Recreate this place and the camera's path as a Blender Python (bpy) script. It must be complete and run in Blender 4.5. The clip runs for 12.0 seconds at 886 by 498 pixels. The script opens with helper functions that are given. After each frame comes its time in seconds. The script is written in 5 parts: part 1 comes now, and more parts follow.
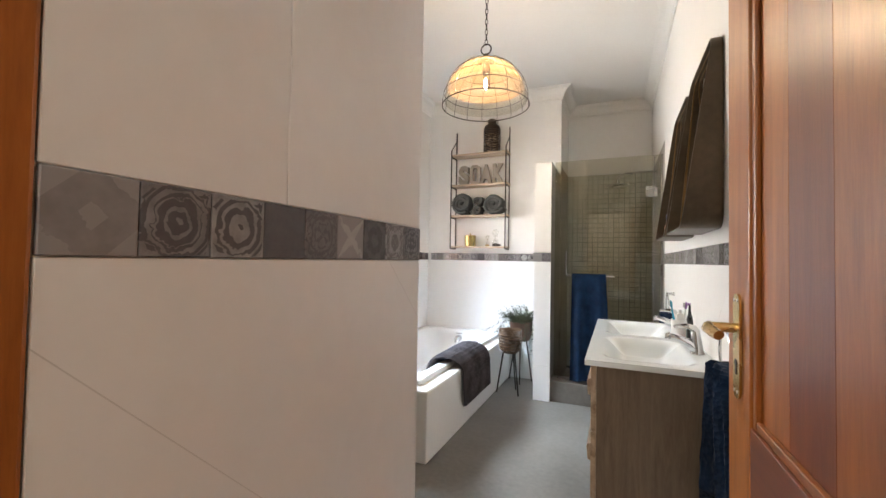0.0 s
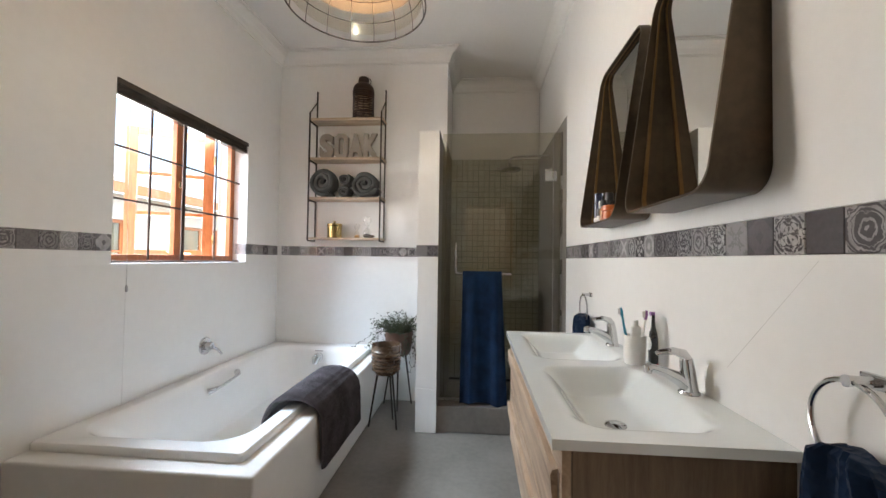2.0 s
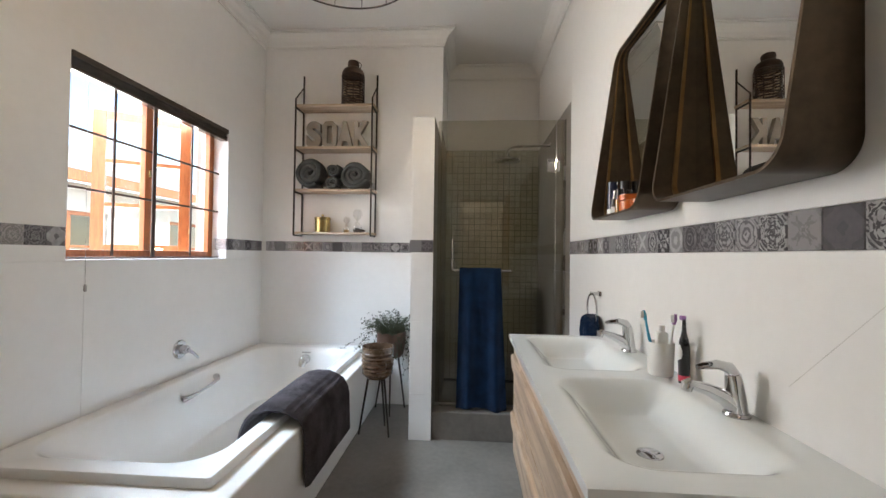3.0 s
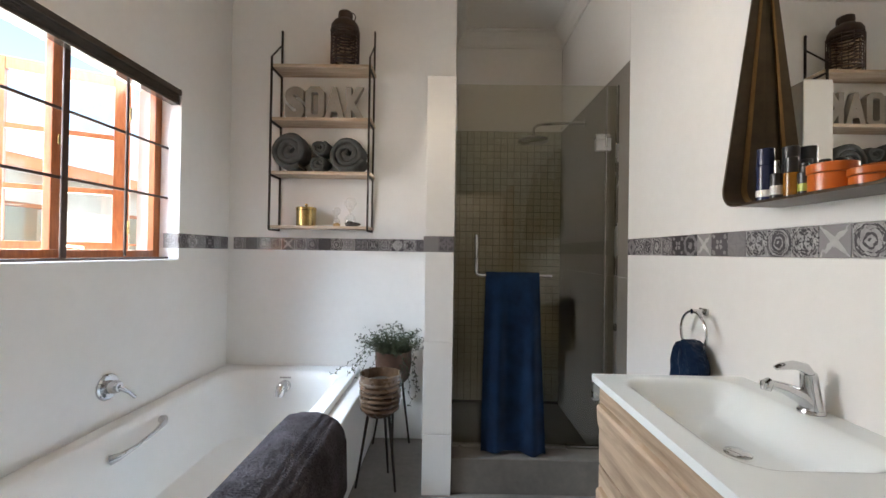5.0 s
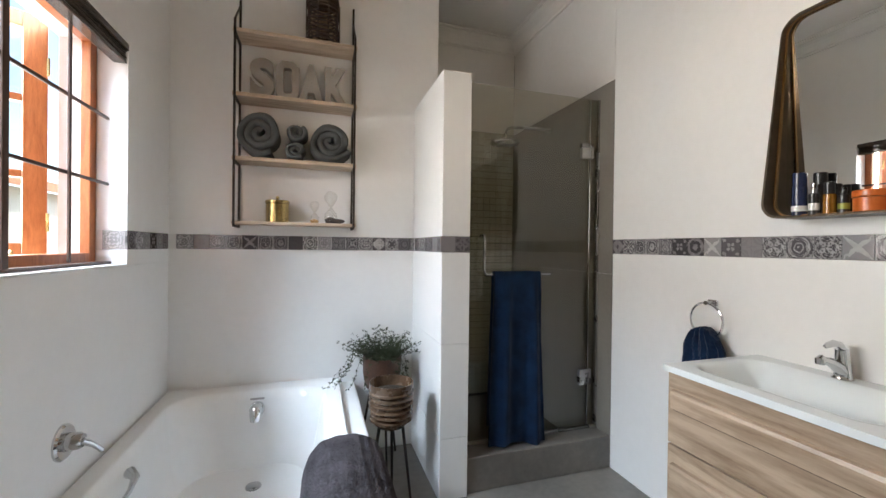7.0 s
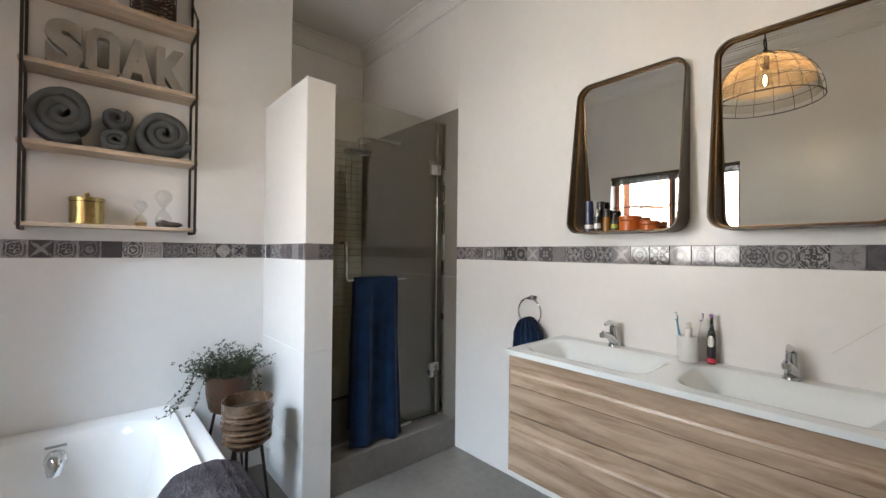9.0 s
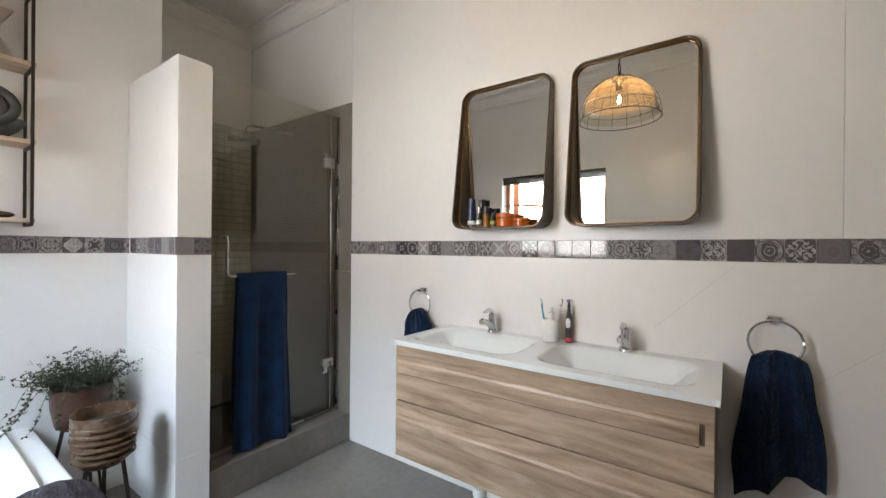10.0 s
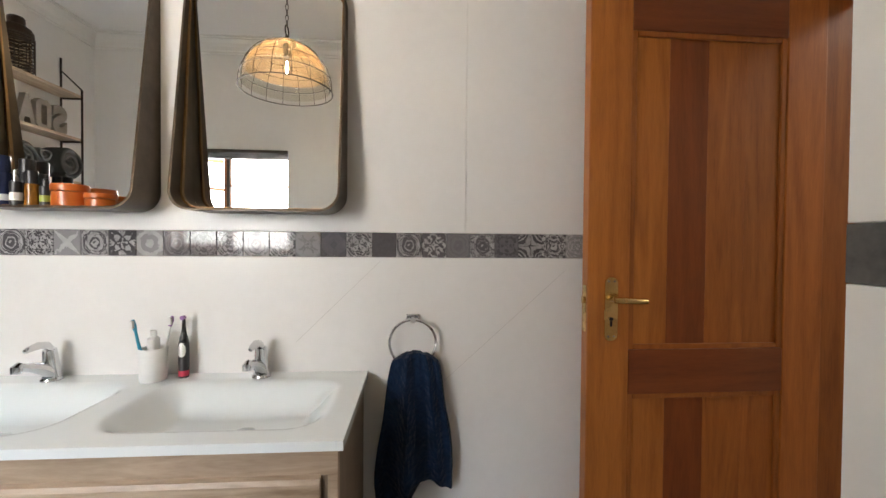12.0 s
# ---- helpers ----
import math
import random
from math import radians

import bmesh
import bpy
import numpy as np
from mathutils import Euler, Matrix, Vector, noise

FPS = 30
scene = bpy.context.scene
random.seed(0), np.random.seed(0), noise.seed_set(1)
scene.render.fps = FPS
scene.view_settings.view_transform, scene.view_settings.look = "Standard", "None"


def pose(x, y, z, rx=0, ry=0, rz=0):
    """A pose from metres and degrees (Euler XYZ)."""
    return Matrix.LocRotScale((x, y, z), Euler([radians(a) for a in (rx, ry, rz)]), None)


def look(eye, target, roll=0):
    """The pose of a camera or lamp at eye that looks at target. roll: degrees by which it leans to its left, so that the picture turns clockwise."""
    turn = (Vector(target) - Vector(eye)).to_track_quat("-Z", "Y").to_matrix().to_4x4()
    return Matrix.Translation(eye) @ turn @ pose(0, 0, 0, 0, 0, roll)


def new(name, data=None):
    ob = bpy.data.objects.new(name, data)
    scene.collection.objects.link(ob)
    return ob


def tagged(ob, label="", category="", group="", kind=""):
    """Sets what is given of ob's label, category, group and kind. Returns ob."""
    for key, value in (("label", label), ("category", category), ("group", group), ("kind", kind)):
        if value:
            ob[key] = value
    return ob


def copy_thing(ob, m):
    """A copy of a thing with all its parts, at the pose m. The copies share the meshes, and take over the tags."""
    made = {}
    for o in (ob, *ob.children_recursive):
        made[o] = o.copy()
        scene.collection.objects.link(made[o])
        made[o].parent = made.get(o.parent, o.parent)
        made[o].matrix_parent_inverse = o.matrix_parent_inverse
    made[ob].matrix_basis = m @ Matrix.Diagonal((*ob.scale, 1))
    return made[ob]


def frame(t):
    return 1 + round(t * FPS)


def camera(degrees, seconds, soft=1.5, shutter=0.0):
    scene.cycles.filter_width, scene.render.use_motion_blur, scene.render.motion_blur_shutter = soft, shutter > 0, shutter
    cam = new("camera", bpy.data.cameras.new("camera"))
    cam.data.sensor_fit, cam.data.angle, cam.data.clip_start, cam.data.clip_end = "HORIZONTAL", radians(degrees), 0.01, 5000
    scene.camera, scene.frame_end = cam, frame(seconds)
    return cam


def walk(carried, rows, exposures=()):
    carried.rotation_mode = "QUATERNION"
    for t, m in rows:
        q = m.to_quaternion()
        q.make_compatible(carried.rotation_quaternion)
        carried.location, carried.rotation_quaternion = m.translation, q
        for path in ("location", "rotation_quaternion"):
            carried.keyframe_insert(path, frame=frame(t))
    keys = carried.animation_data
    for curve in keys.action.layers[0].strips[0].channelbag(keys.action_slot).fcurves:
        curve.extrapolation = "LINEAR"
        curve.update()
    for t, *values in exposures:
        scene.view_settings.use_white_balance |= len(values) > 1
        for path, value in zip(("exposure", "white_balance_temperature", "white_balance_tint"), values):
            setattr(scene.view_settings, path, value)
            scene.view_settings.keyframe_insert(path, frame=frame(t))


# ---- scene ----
cam = camera(95.8, 12.0)
PATH = [
    (0, (0.069, 0.227, 1.22), (-0.726, 2.061, 1.273), 1.0),
    (0.5, (-0.021, 0.523, 1.215), (-0.415, 2.483, 1.265), 0.8),
    (1, (-0.064, 0.763, 1.218), (-0.337, 2.744, 1.263), 0.8),
    (1.5, (-0.172, 0.951, 1.223), (-0.363, 2.942, 1.268), 0.7),
    (2, (-0.192, 1.043, 1.199), (-0.359, 3.035, 1.251), 0.8),
    (2.5, (-0.21, 1.123, 1.199), (-0.355, 3.118, 1.236), 0.8),
    (4.5, (-0.351, 1.667, 1.201), (-0.453, 3.664, 1.226), 1.0),
    (5, (-0.49, 1.812, 1.216), (-0.514, 3.812, 1.233), 0.9),
    (5.5, (-0.639, 1.875, 1.23), (-0.542, 3.873, 1.248), 1.0),
    (6, (-0.848, 1.91, 1.225), (-0.589, 3.893, 1.243), 0.9),
    (6.5, (-1.046, 1.945, 1.231), (-0.61, 3.897, 1.233), 0.8),
    (8.5, (-1.356, 1.981, 1.274), (-0.233, 3.636, 1.28), 0.5),
    (9, (-1.381, 1.943, 1.259), (-0.057, 3.442, 1.277), 0.6),
    (9.5, (-1.364, 1.879, 1.26), (0.12, 3.219, 1.264), 0.5),
    (10, (-1.361, 1.839, 1.254), (0.268, 3.0, 1.253), 0.5),
    (10.5, (-1.356, 1.804, 1.25), (0.414, 2.735, 1.246), 0.4),
    (11, (-1.278, 1.77, 1.257), (0.612, 2.422, 1.24), 0.4),
    (11.5, (-1.121, 1.728, 1.247), (0.856, 2.032, 1.247), 0.6),
    (12, (-0.883, 1.707, 1.267), (1.112, 1.563, 1.234), 0.5),
]
walk(cam, [(t, look(eye, target, roll)) for t, eye, target, roll in PATH], [(0.0, 2.66), (0.5, 2.4), (1.5, 2.1), (2.5, 1.95), (5.0, 1.8), (8.5, 1.64), (10.5, 1.85), (12.0, 2.05)])

# ---- world, sun, lights ----
world = bpy.data.worlds.new("world")
scene.world = world
world.use_nodes = True
wn = world.node_tree
sky = wn.nodes.new("ShaderNodeTexSky")
sky.sky_type, sky.sun_disc = "NISHITA", False
sky.sun_elevation, sky.sun_rotation = radians(48), radians(60)
wn.links.new(sky.outputs[0], wn.nodes["Background"].inputs[0])
wn.nodes["Background"].inputs[1].default_value = 0.15
sun = new("sun", bpy.data.lights.new("sun", "SUN"))
sun.data.energy, sun.data.angle, sun.data.color = 2.2, radians(0.5), (1.0, 0.95, 0.88)
sun.matrix_world = look((6, 3.5, 8), (0, 0, 0))
# daylight of sky and sunlit yard just outside the window's opening
day = new("window_daylight", bpy.data.lights.new("window_daylight", "AREA"))
day.data.shape, day.data.size, day.data.size_y = "RECTANGLE", 2.0, 1.5
day.data.energy, day.data.color, day.data.spread = 29, (1.0, 0.975, 0.95), radians(132)
day.matrix_world = look((-2.70, 3.32, 1.66), (0.42, 2.30, 1.61))
# the open sky above the yard, outside the window
high = new("sky_daylight", bpy.data.lights.new("sky_daylight", "AREA"))
high.data.shape, high.data.size, high.data.size_y = "RECTANGLE", 2.4, 1.4
high.data.energy, high.data.color = 235, (0.66, 0.82, 1.0)
high.matrix_world = look((-3.7, 3.3, 3.45), (-1.0, 3.2, 1.1))
# added fill lamp under the hallway ceiling outside the door, with no visible source
hall = new("hall_fill", bpy.data.lights.new("hall_fill", "AREA"))
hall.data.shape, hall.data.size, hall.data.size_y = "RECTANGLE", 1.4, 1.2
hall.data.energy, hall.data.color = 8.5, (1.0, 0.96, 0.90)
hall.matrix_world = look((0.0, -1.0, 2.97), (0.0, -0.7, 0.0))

# ---- materials ----


def mat(name, color=(0.8, 0.8, 0.8), rough=0.5, metal=0.0, spec=0.5):
    m = bpy.data.materials.new(name)
    m.use_nodes = True
    b = m.node_tree.nodes["Principled BSDF"]
    b.inputs["Base Color"].default_value = (*color, 1)
    b.inputs["Roughness"].default_value = rough
    b.inputs["Metallic"].default_value = metal
    b.inputs["Specular IOR Level"].default_value = spec
    return m


def node(m, kind, **inputs):
    n = m.node_tree.nodes.new(kind)
    for k, v in inputs.items():
        n.inputs[k.replace("_", " ")].default_value = v
    return n


def link(m, a, b):
    m.node_tree.links.new(a, b)


def bsdf(m):
    return m.node_tree.nodes["Principled BSDF"]


def coords(m, scale=(1, 1, 1), world_space=False):
    tc = node(m, "ShaderNodeNewGeometry") if world_space else node(m, "ShaderNodeTexCoord")
    mp = node(m, "ShaderNodeMapping")
    mp.inputs["Scale"].default_value = scale
    link(m, tc.outputs["Position" if world_space else "Object"], mp.inputs["Vector"])
    return mp.outputs[0]


def ramp(m, fac, stops):
    r = node(m, "ShaderNodeValToRGB")
    while len(r.color_ramp.elements) < len(stops):
        r.color_ramp.elements.new(0.5)
    for e, (p, c) in zip(r.color_ramp.elements, stops):
        e.position, e.color = p, (*c, 1)
    link(m, fac, r.inputs[0])
    return r.outputs[0]


def noise_fac(m, vec, scale, detail=4.0, rough=0.55):
    n = node(m, "ShaderNodeTexNoise", Scale=scale, Detail=detail, Roughness=rough)
    link(m, vec, n.inputs["Vector"])
    return n.outputs[0]


def bump(m, fac, strength=0.2, dist=0.01):
    b = node(m, "ShaderNodeBump", Strength=strength, Distance=dist)
    link(m, fac, b.inputs["Height"])
    link(m, b.outputs[0], bsdf(m).inputs["Normal"])


def mottled(name, a, b, rough=0.5, scale=3.0, grain=60.0, metal=0.0, bstr=0.1, bdist=0.002, world_space=True, rvar=0.1):
    """Two scales of variation: broad clouds in colour and gloss, fine grain as relief."""
    m = mat(name, a, rough, metal)
    v = coords(m, world_space=world_space)
    big, fine = noise_fac(m, v, scale), noise_fac(m, v, grain, 6.0)
    mix = node(m, "ShaderNodeMath")
    mix.operation = "MULTIPLY_ADD"
    mix.inputs[1].default_value = 0.35
    link(m, fine, mix.inputs[0])
    sc = node(m, "ShaderNodeMath")
    sc.operation = "MULTIPLY"
    sc.inputs[1].default_value = 0.65
    link(m, big, sc.inputs[0])
    link(m, sc.outputs[0], mix.inputs[2])
    link(m, ramp(m, mix.outputs[0], [(0.3, a), (0.7, b)]), bsdf(m).inputs["Base Color"])
    rr = node(m, "ShaderNodeMapRange")
    rr.inputs["To Min"].default_value, rr.inputs["To Max"].default_value = max(0.02, rough - rvar), rough + rvar
    link(m, big, rr.inputs[0])
    link(m, rr.outputs[0], bsdf(m).inputs["Roughness"])
    if bstr:
        bump(m, fine, bstr, bdist)
    return m


def wood(name, dark, light, stretch, rough=0.4, per_piece=0.0, rings=14.0, coat=0.0, pores=0.45):
    """Grain drawn out along one axis (small stretch = along the grain)."""
    m = mat(name, light, rough)
    v = coords(m, stretch)
    if per_piece:
        oi = node(m, "ShaderNodeObjectInfo")
        add = node(m, "ShaderNodeVectorMath")
        add.operation = "ADD"
        com = node(m, "ShaderNodeCombineXYZ")
        mul = node(m, "ShaderNodeMath")
        mul.operation, mul.inputs[1].default_value = "MULTIPLY", 37.0
        link(m, oi.outputs["Random"], mul.inputs[0])
        for i in range(3):
            link(m, mul.outputs[0], com.inputs[i])
        link(m, v, add.inputs[0])
        link(m, com.outputs[0], add.inputs[1])
        v = add.outputs[0]
    big = node(m, "ShaderNodeTexNoise", Scale=rings * 0.25, Detail=3.0, Distortion=1.6)
    link(m, v, big.inputs["Vector"])
    fine = noise_fac(m, v, rings * 3.0, 8.0, 0.7)
    mx = node(m, "ShaderNodeMath")
    mx.operation, mx.inputs[1].default_value = "MULTIPLY_ADD", pores
    link(m, fine, mx.inputs[0])
    hb = node(m, "ShaderNodeMath")
    hb.operation, hb.inputs[1].default_value = "MULTIPLY", 1.05 - pores
    link(m, big.outputs[0], hb.inputs[0])
    link(m, hb.outputs[0], mx.inputs[2])
    col = ramp(m, mx.outputs[0], [(0.36, dark), (0.5, tuple((a + b) / 2 for a, b in zip(dark, light))), (0.66, light)])
    if per_piece:
        hsv = node(m, "ShaderNodeHueSaturation")
        mr = node(m, "ShaderNodeMapRange")
        mr.inputs["To Min"].default_value, mr.inputs["To Max"].default_value = 1 - per_piece, 1 + per_piece
        link(m, oi.outputs["Random"], mr.inputs[0])
        link(m, mr.outputs[0], hsv.inputs["Value"])
        link(m, col, hsv.inputs["Color"])
        col = hsv.outputs[0]
    link(m, col, bsdf(m).inputs["Base Color"])
    bsdf(m).inputs["Coat Weight"].default_value = coat
    bsdf(m).inputs["Coat Roughness"].default_value = 0.2
    bump(m, fine, 0.12, 0.001)
    return m


def pane_glass(name, tint, ior=1.45):
    """A thin pane: light passes with a tint, and the surface mirrors by Fresnel."""
    m = mat(name)
    nt = m.node_tree
    nt.nodes.remove(nt.nodes["Principled BSDF"])
    tr, gl = node(m, "ShaderNodeBsdfTransparent"), node(m, "ShaderNodeBsdfGlossy", Roughness=0.0)
    tr.inputs[0].default_value = (*tint, 1)
    lw, mix = node(m, "ShaderNodeLayerWeight", Blend=0.5), node(m, "ShaderNodeMixShader")
    p5, sch = node(m, "ShaderNodeMath"), node(m, "ShaderNodeMath")
    f0 = ((ior - 1) / (ior + 1)) ** 2
    p5.operation, p5.inputs[1].default_value = "POWER", 5.0
    sch.operation, sch.inputs[1].default_value, sch.inputs[2].default_value = "MULTIPLY_ADD", 1 - f0, f0
    link(m, lw.outputs["Facing"], p5.inputs[0])
    link(m, p5.outputs[0], sch.inputs[0])
    link(m, sch.outputs[0], mix.inputs[0])
    link(m, tr.outputs[0], mix.inputs[1])
    link(m, gl.outputs[0], mix.inputs[2])
    link(m, mix.outputs[0], nt.nodes["Material Output"].inputs[0])
    return m


def woven(name, a, b, scale, rough=0.95, bstr=0.6, bdist=0.004):
    m = mat(name, a, rough, spec=0.15)
    v = coords(m)
    vor = node(m, "ShaderNodeTexVoronoi", Scale=scale)
    link(m, v, vor.inputs["Vector"])
    n = noise_fac(m, v, 9.0, 5.0)
    link(m, ramp(m, n, [(0.35, a), (0.65, b)]), bsdf(m).inputs["Base Color"])
    bsdf(m).inputs["Sheen Weight"].default_value = 0.06
    bsdf(m).inputs["Sheen Roughness"].default_value = 0.6
    bump(m, vor.outputs["Distance"], bstr, bdist)
    return m


WHITE_TILE = mottled("white_glazed_tile", (0.76, 0.755, 0.74), (0.82, 0.815, 0.80), 0.32, 1.6, 24.0, bstr=0.03, bdist=0.001, rvar=0.05)
GROUT = mottled("pale_grout", (0.68, 0.67, 0.65), (0.75, 0.74, 0.72), 0.9, 5.0, 90.0)
PAINT = mottled("white_wall_paint", (0.76, 0.755, 0.735), (0.82, 0.815, 0.795), 0.75, 1.2, 45.0, bstr=0.05, bdist=0.001)
CREAM = mottled("cream_wall_paint", (0.70, 0.60, 0.48), (0.76, 0.66, 0.54), 0.8, 1.2, 45.0, bstr=0.05, bdist=0.001)
SCREED = mottled("grey_cement_screed", (0.125, 0.114, 0.101), (0.228, 0.209, 0.187), 0.34, 2.2, 30.0, bstr=0.06, bdist=0.002, rvar=0.12)
GREY_TILE = mottled("grey_shower_tile", (0.20, 0.185, 0.16), (0.26, 0.24, 0.21), 0.4, 2.5, 50.0, bstr=0.05, bdist=0.001)
DARK_GROUT = mottled("dark_grout", (0.05, 0.047, 0.042), (0.085, 0.08, 0.07), 0.9, 8.0, 120.0)
CHROME = mottled("chrome", (0.56, 0.565, 0.575), (0.64, 0.645, 0.65), 0.07, 6.0, 80.0, metal=1.0, bstr=0.0, rvar=0.03)
STEEL = mottled("brushed_steel", (0.36, 0.355, 0.34), (0.44, 0.435, 0.42), 0.28, 6.0, 90.0, metal=1.0, bstr=0.0)
BRASS = mottled("aged_brass", (0.62, 0.44, 0.17), (0.78, 0.60, 0.28), 0.26, 14.0, 120.0, metal=1.0, bstr=0.03, bdist=0.0005)
GOLD_TIN = mottled("hammered_gold_tin", (0.34, 0.25, 0.095), (0.52, 0.40, 0.18), 0.20, 18.0, 60.0, metal=1.0, bstr=0.5, bdist=0.004, world_space=False)
BAR_BROWN = mottled("brown_painted_bar", (0.035, 0.016, 0.010), (0.075, 0.038, 0.024), 0.45, 12.0, 120.0, bstr=0.05)
BLACK_METAL = mottled("black_brown_metal", (0.016, 0.012, 0.010), (0.040, 0.030, 0.025), 0.5, 12.0, 120.0, metal=0.4)
BRONZE = mottled("dark_bronze_metal", (0.050, 0.036, 0.024), (0.115, 0.085, 0.058), 0.38, 4.5, 40.0, metal=0.75, bstr=0.06, bdist=0.001)
GILT = mottled("antique_gilt_edge", (0.17, 0.095, 0.037), (0.30, 0.175, 0.072), 0.35, 9.0, 70.0, metal=0.85, bstr=0.05, bdist=0.001)
MIRROR = mat("mirror_silver", (0.86, 0.88, 0.87), 0.0, 1.0)
CERAMIC = mottled("white_basin_glass", (0.74, 0.785, 0.785), (0.79, 0.825, 0.825), 0.05, 1.5, 20.0, bstr=0.0, rvar=0.03)
ACRYLIC = mottled("white_acrylic", (0.80, 0.80, 0.79), (0.84, 0.84, 0.83), 0.16, 1.5, 20.0, bstr=0.0, rvar=0.04)
PLASTIC_W = mottled("white_plastic", (0.72, 0.72, 0.70), (0.80, 0.80, 0.78), 0.35, 8.0, 60.0, bstr=0.0)
WALNUT = wood("light_walnut_veneer", (0.245, 0.165, 0.105), (0.50, 0.378, 0.27), (4.6, 0.55, 4.6), 0.40, 0.06, 15.0, pores=0.26)
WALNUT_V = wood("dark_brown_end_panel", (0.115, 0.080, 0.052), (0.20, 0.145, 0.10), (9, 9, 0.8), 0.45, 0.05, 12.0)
PINE = wood("stained_pine", (0.25, 0.070, 0.013), (0.42, 0.138, 0.028), (7, 7, 0.6), 0.36, 0.14, 9.0, 0.12)
PINE_GOLD = wood("golden_stained_pine", (0.30, 0.092, 0.016), (0.47, 0.165, 0.032), (7, 7, 0.6), 0.36, 0.06, 9.0, 0.12)
PINE_DARK = wood("dark_heart_pine", (0.15, 0.034, 0.008), (0.25, 0.064, 0.015), (7, 7, 0.6), 0.36, 0.06, 9.0, 0.12)
PINE_RED = wood("red_brown_stained_wood", (0.14, 0.032, 0.009), (0.21, 0.055, 0.015), (7, 0.6, 7), 0.35, 0.1, 12.0, 0.2)
WINDOW_WOOD = wood("orange_varnished_wood", (0.30, 0.085, 0.022), (0.52, 0.175, 0.055), (12, 12, 1.4), 0.35, 0.12, 12.0, 0.3)
SHELF_WOOD = wood("pale_oak_board", (0.33, 0.24, 0.165), (0.58, 0.46, 0.34), (0.9, 9, 9), 0.6, 0.06, 12.0)
CLEAR = pane_glass("clear_window_glass", (0.93, 0.95, 0.94))
SMOKED = pane_glass("smoked_shower_glass", (0.88, 0.875, 0.82), 1.62)
BROWN_GLASS = pane_glass("brown_bottle_glass", (0.86, 0.76, 0.64))
SAND_GLASS = pane_glass("hourglass_glass", (0.95, 0.95, 0.94), 2.1)
CLEARGLASS = pane_glass("clear_lamp_glass", (0.93, 0.92, 0.88), 1.35)
SOAKGREY = mottled("grey_concrete_paint", (0.24, 0.215, 0.18), (0.34, 0.31, 0.27), 0.85, 14.0, 120.0, bstr=0.15, bdist=0.002)
CHARCOAL = woven("charcoal_towelling", (0.050, 0.052, 0.050), (0.085, 0.088, 0.085), 260.0)
GREYTOWEL = woven("grey_ribbed_towelling", (0.050, 0.043, 0.048), (0.098, 0.087, 0.096), 135.0, bstr=0.8, bdist=0.005)
NAVY = woven("navy_towelling", (0.003, 0.011, 0.030), (0.007, 0.024, 0.062), 64.0, bstr=0.75, bdist=0.007)
NAVY_BATH = woven("navy_velour_towelling", (0.0025, 0.012, 0.036), (0.006, 0.026, 0.070), 420.0, bstr=0.35, bdist=0.002)
RATTAN = mottled("dark_brown_rattan", (0.020, 0.010, 0.006), (0.060, 0.030, 0.016), 0.5, 22.0, 160.0, world_space=False, bstr=0.3)
POT_BANDED = mottled("brown_banded_ceramic", (0.045, 0.026, 0.015), (0.15, 0.095, 0.06), 0.26, 14.0, 70.0, bstr=0.25)
POT_RUST = mottled("rust_brown_clay", (0.035, 0.016, 0.010), (0.10, 0.045, 0.025), 0.45, 10.0, 80.0, bstr=0.2)
SOIL = mottled("dark_soil", (0.018, 0.012, 0.008), (0.05, 0.035, 0.022), 1.0, 30.0, 140.0, bstr=0.8, bdist=0.01)
LEAF = mottled("small_green_leaf", (0.014, 0.024, 0.008), (0.045, 0.062, 0.022), 0.55, 26.0, 90.0, bstr=0.0)
STEM = mottled("brown_green_stem", (0.035, 0.03, 0.014), (0.07, 0.06, 0.03), 0.8, 30.0, 90.0, bstr=0.0)
BLACK_PL = mottled("black_plastic", (0.010, 0.010, 0.011), (0.022, 0.022, 0.024), 0.3, 14.0, 90.0, bstr=0.0)
NAVY_PL = mottled("navy_can", (0.012, 0.018, 0.05), (0.025, 0.035, 0.09), 0.22, 9.0, 70.0, bstr=0.0)
ORANGE_PL = mottled("orange_plastic", (0.48, 0.105, 0.015), (0.62, 0.16, 0.03), 0.3, 9.0, 60.0, bstr=0.0)
AMBER_PL = mottled("amber_bottle", (0.25, 0.10, 0.015), (0.40, 0.19, 0.03), 0.15, 9.0, 60.0, bstr=0.0)
LIME_PL = mottled("yellow_green_label", (0.35, 0.42, 0.06), (0.48, 0.52, 0.12), 0.4, 9.0, 60.0, bstr=0.0)
BLUE_PL = mottled("turquoise_plastic", (0.02, 0.22, 0.36), (0.04, 0.32, 0.46), 0.3, 9.0, 60.0, bstr=0.0)
PURPLE_PL = mottled("purple_plastic", (0.22, 0.09, 0.28), (0.34, 0.16, 0.40), 0.3, 9.0, 60.0, bstr=0.0)
RED_PL = mottled("red_pink_label", (0.55, 0.03, 0.07), (0.65, 0.06, 0.11), 0.4, 9.0, 60.0, bstr=0.0)
SAND_Y = mottled("ochre_sand", (0.36, 0.22, 0.07), (0.52, 0.34, 0.13), 0.9, 40.0, 200.0)
SAND_D = mottled("dark_sand", (0.03, 0.022, 0.018), (0.08, 0.06, 0.05), 0.9, 40.0, 200.0)
LACQUER = mottled("dark_brown_lacquer", (0.045, 0.036, 0.030), (0.075, 0.060, 0.050), 0.13, 9.0, 90.0, bstr=0.0)
YARD = mottled("yard_paving", (0.26, 0.24, 0.21), (0.36, 0.34, 0.30), 0.9, 0.6, 9.0)
